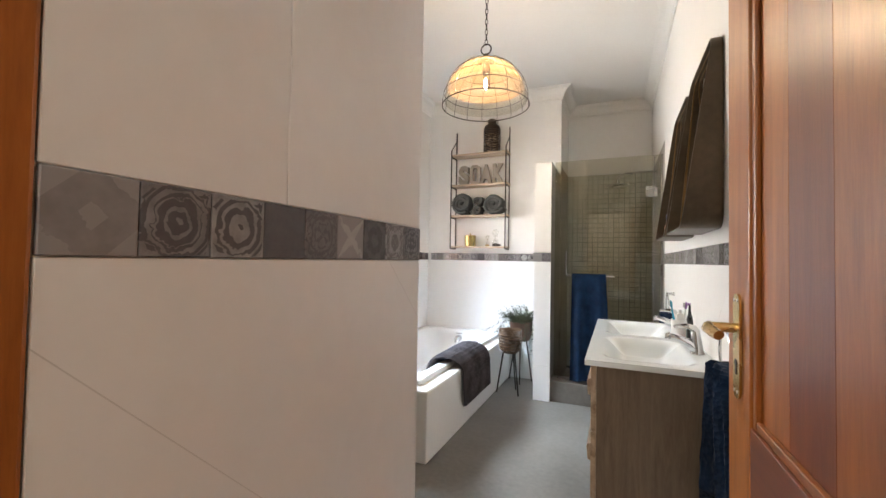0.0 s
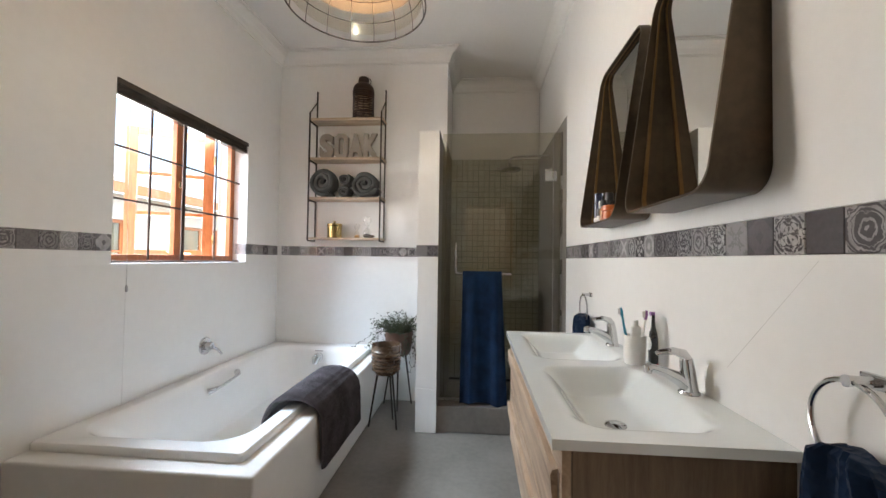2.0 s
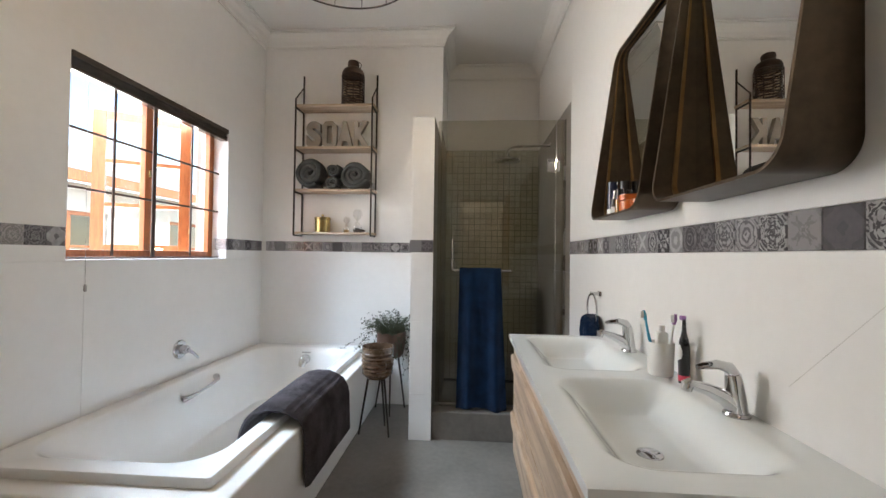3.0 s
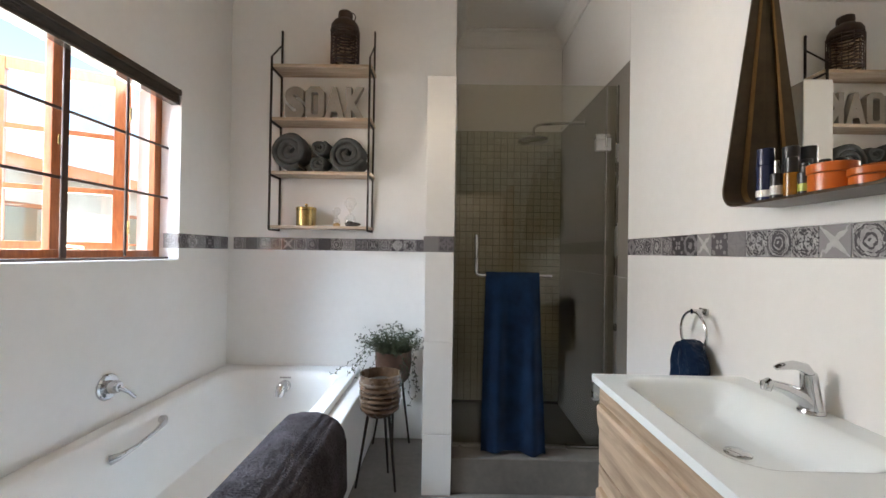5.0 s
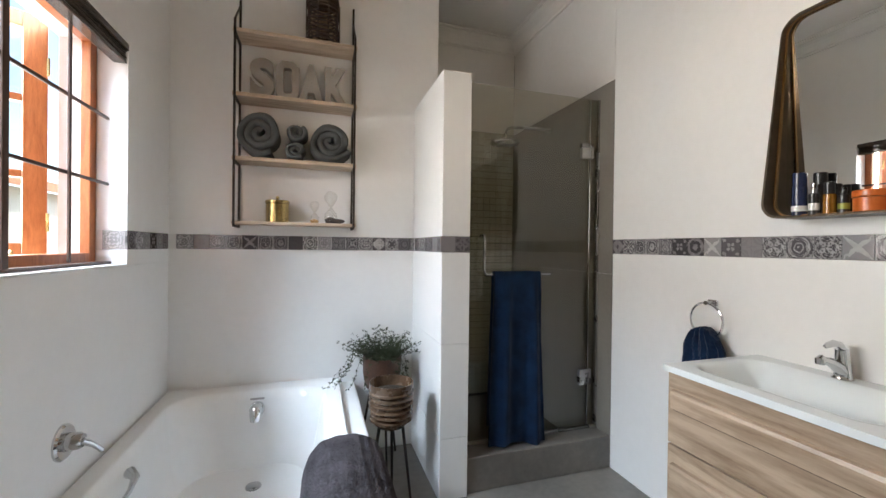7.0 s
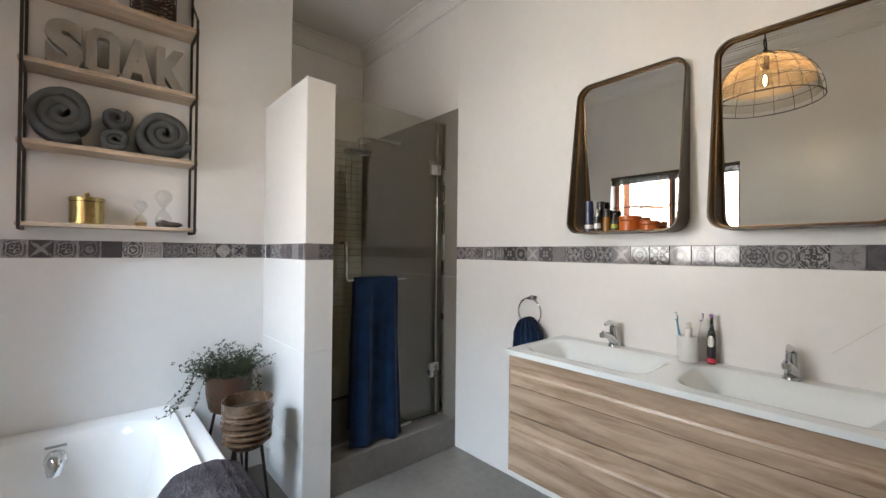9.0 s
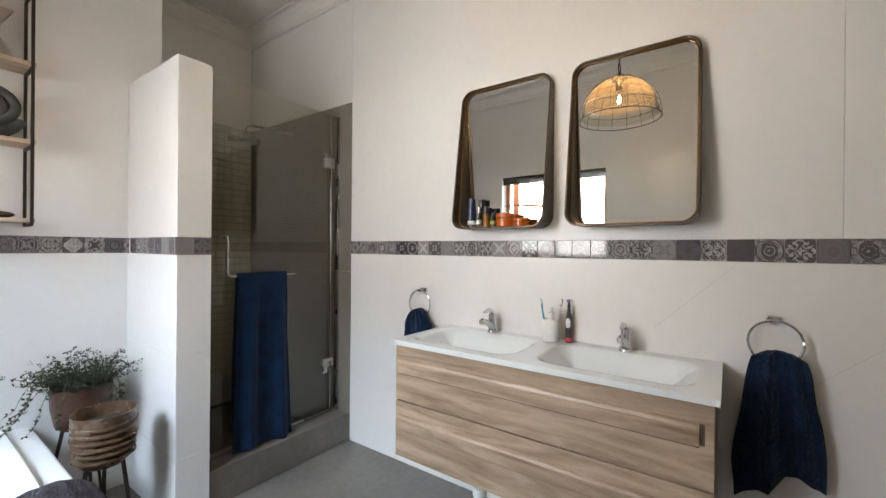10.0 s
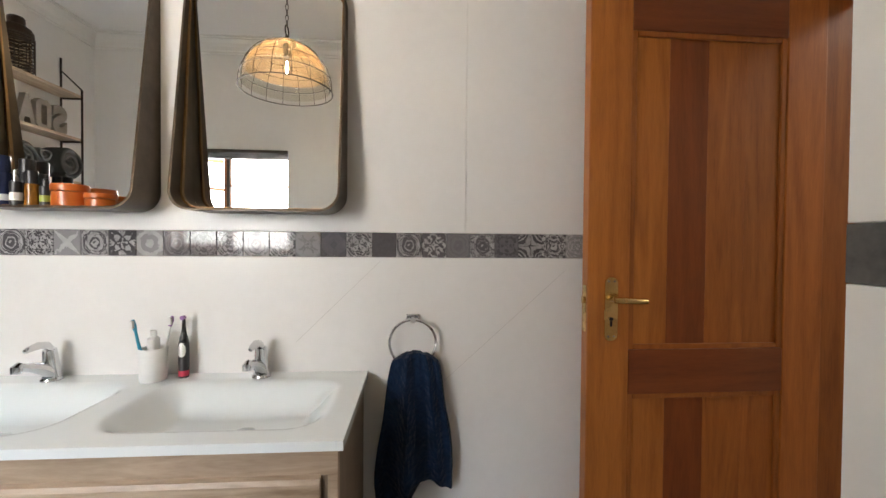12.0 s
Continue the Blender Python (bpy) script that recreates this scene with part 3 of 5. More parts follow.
def make_door():
    """A stile-and-rail door with boarded panels, swung fully open; local y runs from hinge to free edge, local -x is the room side."""
    d = thing("door", pose(0.303, 0.428, 0.012, 0, 0, 0.6), "orange-brown stained timber panel door, standing open", "door")
    W, H, T = 0.762, 2.035, 0.02
    part("stile", bm_box(-T, T, W - 0.13, W, 0, H, 0.003), PINE_GOLD, d, "golden brown stile")
    part("stile", bm_box(-T, T, 0, 0.13, 0, H, 0.003), PINE, d)
    part("rail", bm_box(-T, T, 0.131, W - 0.131, H - 0.14, H, 0.003), PINE_RED, d, "red-brown top rail")
    part("rail", bm_box(-T, T, 0.131, W - 0.131, 0.80, 0.935, 0.003), PINE_RED, d, "red-brown middle rail")
    part("rail", bm_box(-T, T, 0.131, W - 0.131, 0, 0.20, 0.003), PINE_RED, d, "red-brown bottom rail")
    for z0, z1 in ((0.20, 0.80), (0.935, H - 0.14)):
        for k in range(4):
            y0 = 0.131 + k * (W - 0.262) / 4
            part("plank", bm_box(-0.007, 0.007, y0 + 0.0002, y0 + (W - 0.262) / 4 - 0.0002, z0, z1, 0.0004, segs=1), (PINE, PINE, PINE_DARK, PINE_GOLD)[k], d)
        # bevelled bead round each panel, both faces
        for s in (-1, 1):
            bm = bmesh.new()
            for a, b in ((0.131, 0.131 + 0.016), (W - 0.131 - 0.016, W - 0.131)):
                bm_box(min(s * 0.007, s * 0.016), max(s * 0.007, s * 0.016), a, b, z0, z1, 0.003, bm)
            for a, b in ((z0, z0 + 0.016), (z1 - 0.016, z1)):
                bm_box(min(s * 0.007, s * 0.016), max(s * 0.007, s * 0.016), 0.148, W - 0.148, a, b, 0.003, bm)
            part("bead", bm, PINE, d)
    for s in (-1, 1):
        x = s * (T + 0.001)
        outline = round_rect(W - 0.092, W - 0.052, 0.965, 1.155, 0.018)
        plate = fix(bm_loft([[(x, p, q) for p, q in outline], [(x + s * 0.004, p, q) for p, q in outline]]))
        pl = part("handle_plate", plate, BRASS, d, "aged brass lever handle plate")
        yc = W - 0.072
        bm = bm_tube([(x, yc, 1.092), (x + s * 0.045, yc, 1.092)], 0.009, 12)
        bm_tube([(x + s * 0.045, yc + 0.012, 1.092), (x + s * 0.05, yc - 0.01, 1.092), (x + s * 0.05, yc - 0.06, 1.09), (x + s * 0.048, yc - 0.085, 1.089)], [0.010, 0.011, 0.010, 0.009], 12, bm=bm, flat=0.8)
        part("lever", bm, BRASS, pl, "brass lever", True)
        bm = bm_tube([(x + s * 0.0042, yc, 1.03), (x + s * 0.0052, yc, 1.03)], 0.006, 12)
        bm_box(min(x + s * 0.0042, x + s * 0.0052), max(x + s * 0.0042, x + s * 0.0052), yc - 0.003, yc + 0.003, 1.008, 1.03, bm=bm)
        part("keyhole", bm, BLACK_PL, pl, "dark keyhole")
        for zz, dy in ((1.143, 0.009), (1.143, -0.009), (0.978, 0.009), (0.978, -0.009)):
            part("screw", bm_tube([(x + s * 0.004, yc + dy, zz), (x + s * 0.0055, yc + dy, zz)], 0.0032, 8), STEEL, pl)
    part("latch_plate", bm_box(-0.011, 0.011, W, W + 0.0015, 0.99, 1.13, 0.0005), BRASS, d, "brass latch plate")
    part("latch_bolt", bm_box(-0.006, 0.006, W + 0.0015, W + 0.008, 1.075, 1.095, 0.001), BRASS, d)
    return d


make_door()

# ---- window ----
window_1 = tagged(new("window_1"), "open orange-varnished timber casement window in the tiled wall", kind="structure")
FX0, FX1 = -2.078, -2.045
part("window_frame", bm_box(FX0, FX1, 3.905, 3.968, 1.165, 2.08, 0.003), WINDOW_WOOD, window_1)
part("window_frame", bm_box(FX0, FX1, 2.795, 2.858, 1.165, 2.08, 0.003), WINDOW_WOOD, window_1)
part("window_frame", bm_box(FX0, FX1, 3.355, 3.415, 1.203, 2.04, 0.003), WINDOW_WOOD, window_1, "timber mullion with a brass lock keep")
part("window_frame", bm_box(FX0, FX1, 2.858, 3.905, 2.04, 2.08, 0.003), WINDOW_WOOD, window_1)
part("window_sill", bm_box(FX0 - 0.03, FX1, 2.858, 3.905, 1.165, 1.203, 0.003), WINDOW_WOOD, window_1)
part("lock_keep", bm_box(FX1, FX1 + 0.006, 3.375, 3.393, 1.62, 1.66, 0.002), BRASS, window_1, "small brass lock keep")


def make_sash(hinge_x, hinge_y, turn, sgn):
    """A casement sash hinged at its local origin, running along local y."""
    s = part("sash", bm_box(-0.02, 0.02, min(0.0, sgn * 0.068), max(0.0, sgn * 0.068), 1.185, 2.11, 0.003), WINDOW_WOOD, window_1, "open casement sash with three panes")
    s.matrix_world = pose(hinge_x, hinge_y, 0, 0, 0, turn)
    L, W = 0.54, 0.068

    def yy(a, b):
        return (a, b) if sgn > 0 else (-b, -a)
    part("stile", bm_box(-0.02, 0.02, *yy(L - W, L), 1.185, 2.11, 0.003), WINDOW_WOOD, s)
    for a, b in ((1.185, 1.24), (1.487, 1.514), (1.772, 1.799), (2.052, 2.11)):
        part("rail", bm_box(-0.018, 0.018, *yy(W + 0.001, L - W - 0.001), a, b, 0.003), WINDOW_WOOD, s)
    for a, b in ((1.237, 1.49), (1.511, 1.775), (1.796, 2.055)):
        g = part("pane", bm_box(-0.002, 0.002, *yy(W - 0.004, L - W + 0.004), a, b), CLEAR, s, "clear glass pane")
        g.visible_shadow = False
    for z in (1.32, 1.92):
        part("hinge", bm_tube([(0.024, 0, z - 0.035), (0.024, 0, z + 0.035)], 0.006, 8), BRASS, s)
    return s


make_sash(-2.192, 3.925, -58, -1)
make_sash(-2.192, 2.84, 97, 1)
# stay bar of the far sash
part("stay", bm_tube([(-2.085, 3.55, 1.212), (-2.26, 3.62, 1.222), (-2.43, 3.755, 1.225)], 0.005, 6), BRASS, window_1, "brass stay bar")

bars = thing("burglar_bars", pose(0, 0, 0), "dark brown metal burglar bars across the window", "burglar bars")
part("bar", bm_box(-1.995, -1.987, 3.341, 3.367, 1.162, 2.02, 0.002), BAR_BROWN, bars, "wide flat upright bar")
for z in (1.484, 1.751):
    part("bar", bm_box(-2.005, -1.996, 2.83, 3.94, z - 0.006, z + 0.006, 0.002), BAR_BROWN, bars)
for y in (3.10, 3.655):
    part("bar", bm_box(-1.996, -1.988, y - 0.006, y + 0.006, 1.175, 2.02, 0.002), BAR_BROWN, bars)
part("edge_bar", bm_box(-2.02, -1.985, 2.827, 3.937, 1.1595, 1.170, 0.002), BAR_BROWN, bars)

blind = thing("window_blind", pose(0, 0, 0), "dark brown slatted blind drawn up at the window head", "blind")
part("headrail", bm_box(-1.985, -1.93, 2.824, 3.94, 2.035, 2.064, 0.004), LACQUER, blind, "glossy dark headrail")
bsl = bm_box(-1.982, -1.938, 2.828, 3.936, 0, 0.0028, 0.001, segs=1)
slat = part("slat", bsl, LACQUER, blind)
slat.location.z = 1.998
for k in range(1, 8):
    o = new("slat", slat.data)
    o.parent, o.location = blind, (random.uniform(-0.003, 0.003), 0, 1.998 + k * 0.0047)
part("bottom_rail", bm_box(-1.983, -1.937, 2.828, 3.936, 1.982, 1.996, 0.003), LACQUER, blind)
part("cord", bm_tube([(-1.95, 2.915, 1.982), (-1.945, 2.912, 1.6), (-1.93, 2.906, 1.05)], 0.0007, 6), STEEL, blind, "thin pale pull cord")
part("cord_weight", bm_lathe([(0.002, 1.05), (0.006, 1.04), (0.007, 1.02), (0.004, 1.015)], 10, -1.93, 2.906), STEEL, blind, "small grey cord weight", True)

# ---- outside ----
structure("ground", bm_box(-60, -2.17, -60, 60, -0.45, -0.35), YARD, "pale paved yard outside the window")


def make_wing():
    h = thing("house_wing", pose(-7.2, 6.2, -0.35), "cream plastered house wing with orange window frames", "house")
    bm = bmesh.new()
    wins = [(-5.2, -3.9), (-2.2, -0.8), (0.9, 2.3), (3.9, 5.2)]
    edges = [-9.0] + [v for w in wins for v in w] + [9.0]
    for i in range(0, len(edges), 2):
        bm_box(-0.25, 0, edges[i], edges[i + 1], 0, 2.75, bm=bm)
    for a, b in wins:
        bm_box(-0.25, 0, a, b, 0, 1.0, bm=bm)
        bm_box(-0.25, 0, a, b, 2.25, 2.75, bm=bm)
    part("wall", bm, PLASTER_OUT, h)
    part("fascia", bm_box(0.35, 0.40, -9.4, 9.4, 2.72, 2.92, 0.01), WINDOW_WOOD, h, "orange timber fascia board")
    bm = bmesh.new()
    rings = [[(0.42, y, 2.93), (0.42, y, 2.98), (-3.5, y, 4.3), (-3.5, y, 4.25)] for y in (-9.5, 9.5)]
    part("roof", fix(bm_loft(rings, bm=bm)), ROOF, h)
    for a, b in wins:
        w = part("window", bm_box(-0.10, -0.06, a, b, 1.0, 1.07, 0.005), WINDOW_WOOD, h, "orange framed window")
        for q in ((a, b, 2.18, 2.25), (a, a + 0.07, 1.07, 2.18), (b - 0.07, b, 1.07, 2.18), ((a + b) / 2 - 0.04, (a + b) / 2 + 0.04, 1.07, 2.18), (a + 0.07, (a + b) / 2 - 0.04, 1.6, 1.64), ((a + b) / 2 + 0.04, b - 0.07, 1.6, 1.64)):
            part("frame", bm_box(-0.10, -0.06, *q, 0.005), WINDOW_WOOD, w)
        part("pane", bm_box(-0.085, -0.078, a + 0.05, b - 0.05, 1.05, 2.2), CLEAR, w)
    part("inner_wall", bm_box(-2.5, -2.4, -9, 9, 0, 2.75), PLASTER_OUT, h)
    return h


make_wing()

# ---- shower ----
kerb = tagged(part("shower_kerb", bm_box(PX1 + 0.001, XE - 0.001, 3.846, 4.03, 0, 0.178, 0.006), SCREED), "raised grey cement kerb in front of the shower", kind="structure")


def make_shower_screen():
    s = thing("shower_door", pose(0, 3.975, 0), "smoked frameless glass shower door with chrome hinges", "shower door")
    g = part("pane", bm_box(-0.447, 0.352, -0.004, 0.004, 0.196, 2.127, 0.001, segs=1), SMOKED, s, "smoked glass door leaf")
    f = part("pane", bm_box(0.358, 0.414, -0.004, 0.004, 0.196, 2.127, 0.001, segs=1), SMOKED, s, "narrow fixed glass strip")
    part("channel", bm_box(0.407, 0.4195, -0.011, 0.011, 0.18, 2.13, 0.002), STEEL, s, "grey metal wall channel")
    part("edge_seal", bm_box(0.3525, 0.3575, -0.008, 0.008, 0.20, 2.12, 0.002), CHROME, s, "bright upright edge strip")
    part("sill_strip", bm_box(-0.452, 0.406, -0.012, 0.012, 0.179, 0.194, 0.002), STEEL, s, "metal strip along the kerb")
    for z in (0.484, 1.82):
        h = part("hinge", bm_box(0.295, 0.35, -0.014, 0.014, z - 0.045, z + 0.045, 0.003), STEEL, s, "square chrome hinge")
        part("hinge_plate", bm_box(0.3505, 0.378, -0.012, 0.012, z - 0.045, z + 0.045, 0.003), STEEL, h)
        part("hinge_pin", bm_tube([(0.35, -0.017, z - 0.03), (0.35, -0.017, z + 0.03)], 0.005, 8), CHROME, h)
    pts = [(-0.34, -0.004, 1.305), (-0.34, -0.045, 1.308)] + [(-0.34, -0.06, 1.295), (-0.34, -0.063, 1.27), (-0.34, -0.063, 1.13)] + [(-0.337, -0.063, 1.11), (-0.325, -0.063, 1.10), (-0.30, -0.063, 1.10), (0.055, -0.063, 1.10)]
    part("towel_bar", bm_tube(pts, 0.0085, 10), CHROME, s, "bent chrome handle and towel bar", True)
    part("bar_mount", bm_tube([(0.04, -0.004, 1.10), (0.04, -0.063, 1.10)], 0.008, 10), CHROME, s, "", True)
    return s


make_shower_screen()


def drape(name, m, label, material, w0, w1, drop_f, drop_b, rad, thick, skew=0.0, folds=3, fold=0.01, seed=1, nu=40, nv=60, category="towel"):
    """A towel hung over a bar along local x: the front drop falls on local -y. Widths at the bar and at the hem."""
    rng = random.Random(seed)
    ph = [rng.uniform(0, 6.28) for _ in range(4)]
    path = []
    total = drop_f + drop_b + math.pi * rad
    for j in range(nv + 1):
        s = total * j / nv
        if s < drop_b:
            path.append((rad, -(drop_b - s), (drop_b - s) / max(drop_b, drop_f)))
        elif s < drop_b + math.pi * rad:
            a = (s - drop_b) / rad
            path.append((rad * math.cos(a), rad * math.sin(a), 0.0))
        else:
            q = s - drop_b - math.pi * rad
            path.append((-rad, -q, q / drop_f))
    outer, inner = [], []
    for side, rows in ((1, outer), (-1, inner)):
        for j, (y, z, f) in enumerate(path):
            row = []
            w = w0 + (w1 - w0) * f
            for i in range(nu + 1):
                u = i / nu - 0.5
                wave = fold * min(1.0, f * 2.2 + 0.12) * (math.sin(u * folds * 6.28 + ph[0]) + 0.5 * math.sin(u * folds * 11.3 + ph[1] + f * 1.5))
                sgn = -1 if y <= 0 else 1
                jit = noise.noise(Vector((u * 9, j * 0.3, seed))) * 0.0025
                dirn = Vector((y, z)).normalized() if f == 0.0 else Vector((sgn, 0))
                off = side * thick / 2
                yy = y + dirn.x * (off + jit) + (wave if f > 0 else 0)
                zz = z + dirn.y * (off + jit)
                hem = 0.012 * math.sin(u * 5 + ph[2]) * f
                row.append((u * w + skew * f, yy, zz + hem))
            rows.append(row)
    rings = [outer[j] + inner[j][::-1] for j in range(len(path))]
    ob = tagged(part(name, fix(bm_loft(rings)), material, None, "", True), label, category)
    ob.matrix_world = m
    return ob


drape("bath_towel", pose(-0.15, 3.912, 1.10), "navy blue bath towel hung over the shower bar", NAVY_BATH, 0.276, 0.336, 0.915, 0.82, 0.016, 0.012, 0.016, 1.9, 0.017, 3, nv=90)

sh = thing("rain_shower", pose(0, 0, 0), "round chrome rain shower head on a wall arm", "shower head")
part("arm", bm_tube([(0.419, 4.50, 2.095), (0.30, 4.51, 2.10), (0.14, 4.545, 2.10), (0.105, 4.548, 2.092), (0.086, 4.549, 2.07), (0.081, 4.549, 2.02)], 0.010, 12), STEEL, sh, "", True)
part("flange", bm_tube([(0.4195, 4.50, 2.095), (0.411, 4.50, 2.095)], 0.028, 20), STEEL, sh, "", True)
part("rose", bm_lathe([(0.016, 2.022), (0.02, 2.008), (0.07, 2.0), (0.102, 1.994), (0.104, 1.986), (0.10, 1.982), (0.0, 1.982)], 36, 0.081, 4.549), STEEL, sh, "flat round rose", True)

# ---- bath ----
LZ, RZ = 0.43, 0.462
LX, LY = -0.96, 2.40
bath_surround = tagged(new("bath_surround"), "white tiled surround built round the bath", kind="structure")
part("front_panel", bm_box(-1.10, LX, LY, YN, 0, LZ, 0.012, segs=3), WHITE_TILE, bath_surround, "", True)
part("end_panel", bm_box(XW, -1.085, LY, 2.55, 0, LZ - 0.0005, 0.012, segs=3), WHITE_TILE, bath_surround, "", True)


def make_bath():
    b = thing("bathtub", pose(0, 0, 0), "white acrylic bathtub with sloping rounded inside", "bathtub")
    def ring(x0, x1, y0, y1, r, z):
        return [(x, y, z) for x, y in round_rect(x0, x1, y0, y1, r, 10)]
    ox0, ox1, oy0, oy1 = XW + 0.002, -1.05, 2.485, YN - 0.002
    rings = [ring(ox0, ox1, oy0, oy1, 0.02, LZ + 0.001), ring(ox0, ox1, oy0, oy1, 0.02, RZ - 0.008), ring(ox0 + 0.006, ox1 - 0.006, oy0 + 0.006, oy1 - 0.006, 0.02, RZ),
             ring(-1.87, -1.125, 2.565, 4.325, 0.16, RZ), ring(-1.86, -1.135, 2.58, 4.31, 0.16, RZ - 0.008), ring(-1.845, -1.15, 2.61, 4.285, 0.16, RZ - 0.045),
             ring(-1.80, -1.19, 2.85, 4.22, 0.17, 0.20), ring(-1.765, -1.225, 3.0, 4.19, 0.17, 0.115), ring(-1.71, -1.28, 3.08, 4.14, 0.16, 0.088), ring(-1.55, -1.44, 3.5, 3.9, 0.05, 0.082)]
    part("shell", fix(bm_loft(rings, (False, True))), ACRYLIC, b, "", True)
    part("drain", bm_lathe([(0.0, 0.096), (0.02, 0.096), (0.034, 0.092), (0.036, 0.086), (0.036, 0.08)], 24, -1.462, 4.055), CHROME, b, "chrome drain", True)
    o = part("overflow", bm_tube([(-1.474, 4.262, 0.385), (-1.474, 4.235, 0.385), (-1.474, 4.228, 0.385)], [0.036, 0.036, 0.028], 24), CHROME, b, "round chrome overflow with filler", True)
    part("filler", bm_tube([(-1.474, 4.235, 0.392), (-1.474, 4.205, 0.388), (-1.474, 4.188, 0.368), (-1.474, 4.184, 0.345)], [0.030, 0.030, 0.027, 0.022], 16), CHROME, o, "", True)
    part("slot", bm_box(-1.508, -1.44, 4.262, 4.268, 0.428, 0.438, 0.002), STEEL, b, "narrow dark overflow slot")
    g = part("grip", bm_tube([(-1.826, 3.40, 0.365), (-1.80, 3.42, 0.372), (-1.79, 3.48, 0.378), (-1.79, 3.60, 0.392), (-1.80, 3.67, 0.402), (-1.828, 3.70, 0.405)], [0.021, 0.014, 0.008, 0.008, 0.014, 0.021], 10), CHROME, b, "chrome grab handle", True)
    return b


make_bath()

bm_mix = thing("bath_mixer", pose(XW, 3.508, 0.62), "round chrome bath mixer on the tiled wall", "tap")
part("plate", bm_tube([(0.0, 0, 0), (0.006, 0, 0), (0.012, 0, 0)], [0.056, 0.056, 0.05], 32), CHROME, bm_mix, "", True)
part("knob", bm_tube([(0.012, 0, 0), (0.045, 0, 0), (0.055, 0, 0)], [0.028, 0.026, 0.02], 20), CHROME, bm_mix, "", True)
part("lever", bm_tube([(0.05, 0, 0), (0.07, 0.03, -0.03), (0.08, 0.055, -0.062)], [0.012, 0.009, 0.007], 10), CHROME, bm_mix, "", True)


def make_bath_mat():
    """A ribbed towel folded over the bath rim; the profile runs across the rim, ribs run along it."""
    prof = [(-1.205, 0.375), (-1.197, 0.41), (-1.18, 0.452), (-1.15, 0.485), (-1.10, 0.495), (-1.04, 0.492), (-1.005, 0.476), (-0.972, 0.457), (-0.955, 0.425), (-0.948, 0.38), (-0.946, 0.30), (-0.945, 0.22), (-0.944, 0.165)]
    fine = []
    for (a, b), (c, d) in zip(prof, prof[1:]):
        for k in range(12):
            f = k / 12
            fine.append((a + (c - a) * f, b + (d - b) * f))
    fine.append(prof[-1])
    n, rings = 460, []
    for i in range(n + 1):
        f = i / n
        ring_o, ring_i = [], []
        for j, (x, z) in enumerate(fine):
            q = j / (len(fine) - 1)
            y0, y1 = 2.92 + 0.05 * q, 3.53 + 0.07 * q
            y = y0 + (y1 - y0) * f
            a, b = fine[max(j - 1, 0)], fine[min(j + 1, len(fine) - 1)]
            nx, nz = -(b[1] - a[1]), b[0] - a[0]
            ln = math.hypot(nx, nz)
            nx, nz = nx / ln, nz / ln
            rib = 0.0038 * math.sin(f * 62 * 6.283 + 0.8 * math.sin(q * 90)) + 0.004 * noise.noise(Vector((y * 5, q * 6, 3)))
            edge = min(1.0, min(f, 1 - f) * 40)
            t = 0.011 * math.sqrt(max(edge, 0.05)) + rib * edge
            sag = 0.006 * noise.noise(Vector((y * 3, q * 3, 9)))
            ring_o.append((x + nx * (0.012 + t) , y, z + nz * (0.012 + t) + sag * 0.3))
            ring_i.append((x + nx * (0.012 - 0.010 * edge), y, z + nz * (0.012 - 0.010 * edge)))
        rings.append(ring_o + ring_i[::-1])
    return tagged(part("bath_mat", fix(bm_loft(rings)), GREYTOWEL, None, "", True), "dark grey ribbed towel draped over the bath edge", "towel")


make_bath_mat()


# ---- planters ----
def make_planter(x, y, z0, z1, r, feet, label, material, banded):
    p = thing("planter", pose(x, y, 0), label, "plant pot", "pot stands by the bath")
    if banded:
        prof, k = [(0.0, z0)], 0
        prof += [(r * 0.62, z0), (r * 0.80, z0 + 0.02)]
        h = z1 - z0
        for i in range(6):
            zc = z0 + 0.035 + i * (h - 0.075) / 5.3
            prof += [(r * (0.80 + 0.03 * i), zc - 0.010), (r * (0.95 + 0.02 * min(i, 3)), zc - 0.001), (r * (0.95 + 0.02 * min(i, 3)), zc + 0.007), (r * (0.80 + 0.03 * i), zc + 0.014)]
        prof += [(r * 0.985, z1 - 0.035), (r, z1), (r * 0.96, z1), (r * 0.93, z1 - 0.03), (r * 0.90, z1 - 0.06), (0.0, z1 - 0.06)]
        body = bm_lathe(prof, 40, wob=lambda a, k: 0.016 * math.sin(2 * a + k * 0.55) + 0.008 * math.sin(5 * a - k * 0.4) if k < 27 else 0.0)
    else:
        prof = [(0.0, z0), (r * 0.7, z0), (r * 0.85, z0 + 0.02), (r * 0.98, z0 + 0.10), (r, z1), (r * 0.95, z1), (r * 0.93, z1 - 0.03), (0.0, z1 - 0.03)]
        body = bm_lathe(prof, 36)
    part("pot", body, material, p, "", True)
    part("soil", bm_lathe([(0.0, z1 - 0.045), (r * 0.5, z1 - 0.042), (r * 0.905, z1 - 0.05), (r * 0.90, z1 - 0.056), (0, z1 - 0.056)], 24, wob=lambda a, k: 0.0), SOIL, p, "dark dry soil", True)
    for fx, fy in feet:
        d = Vector((fx - x, fy - y, 0))
        top = d.normalized() * r * 0.55
        part("leg", bm_tube([(top.x, top.y, z0 + 0.012), (d.x, d.y, 0.0)], [0.008, 0.006], 8), BLACK_METAL, p, "thin black splayed leg")
    return p


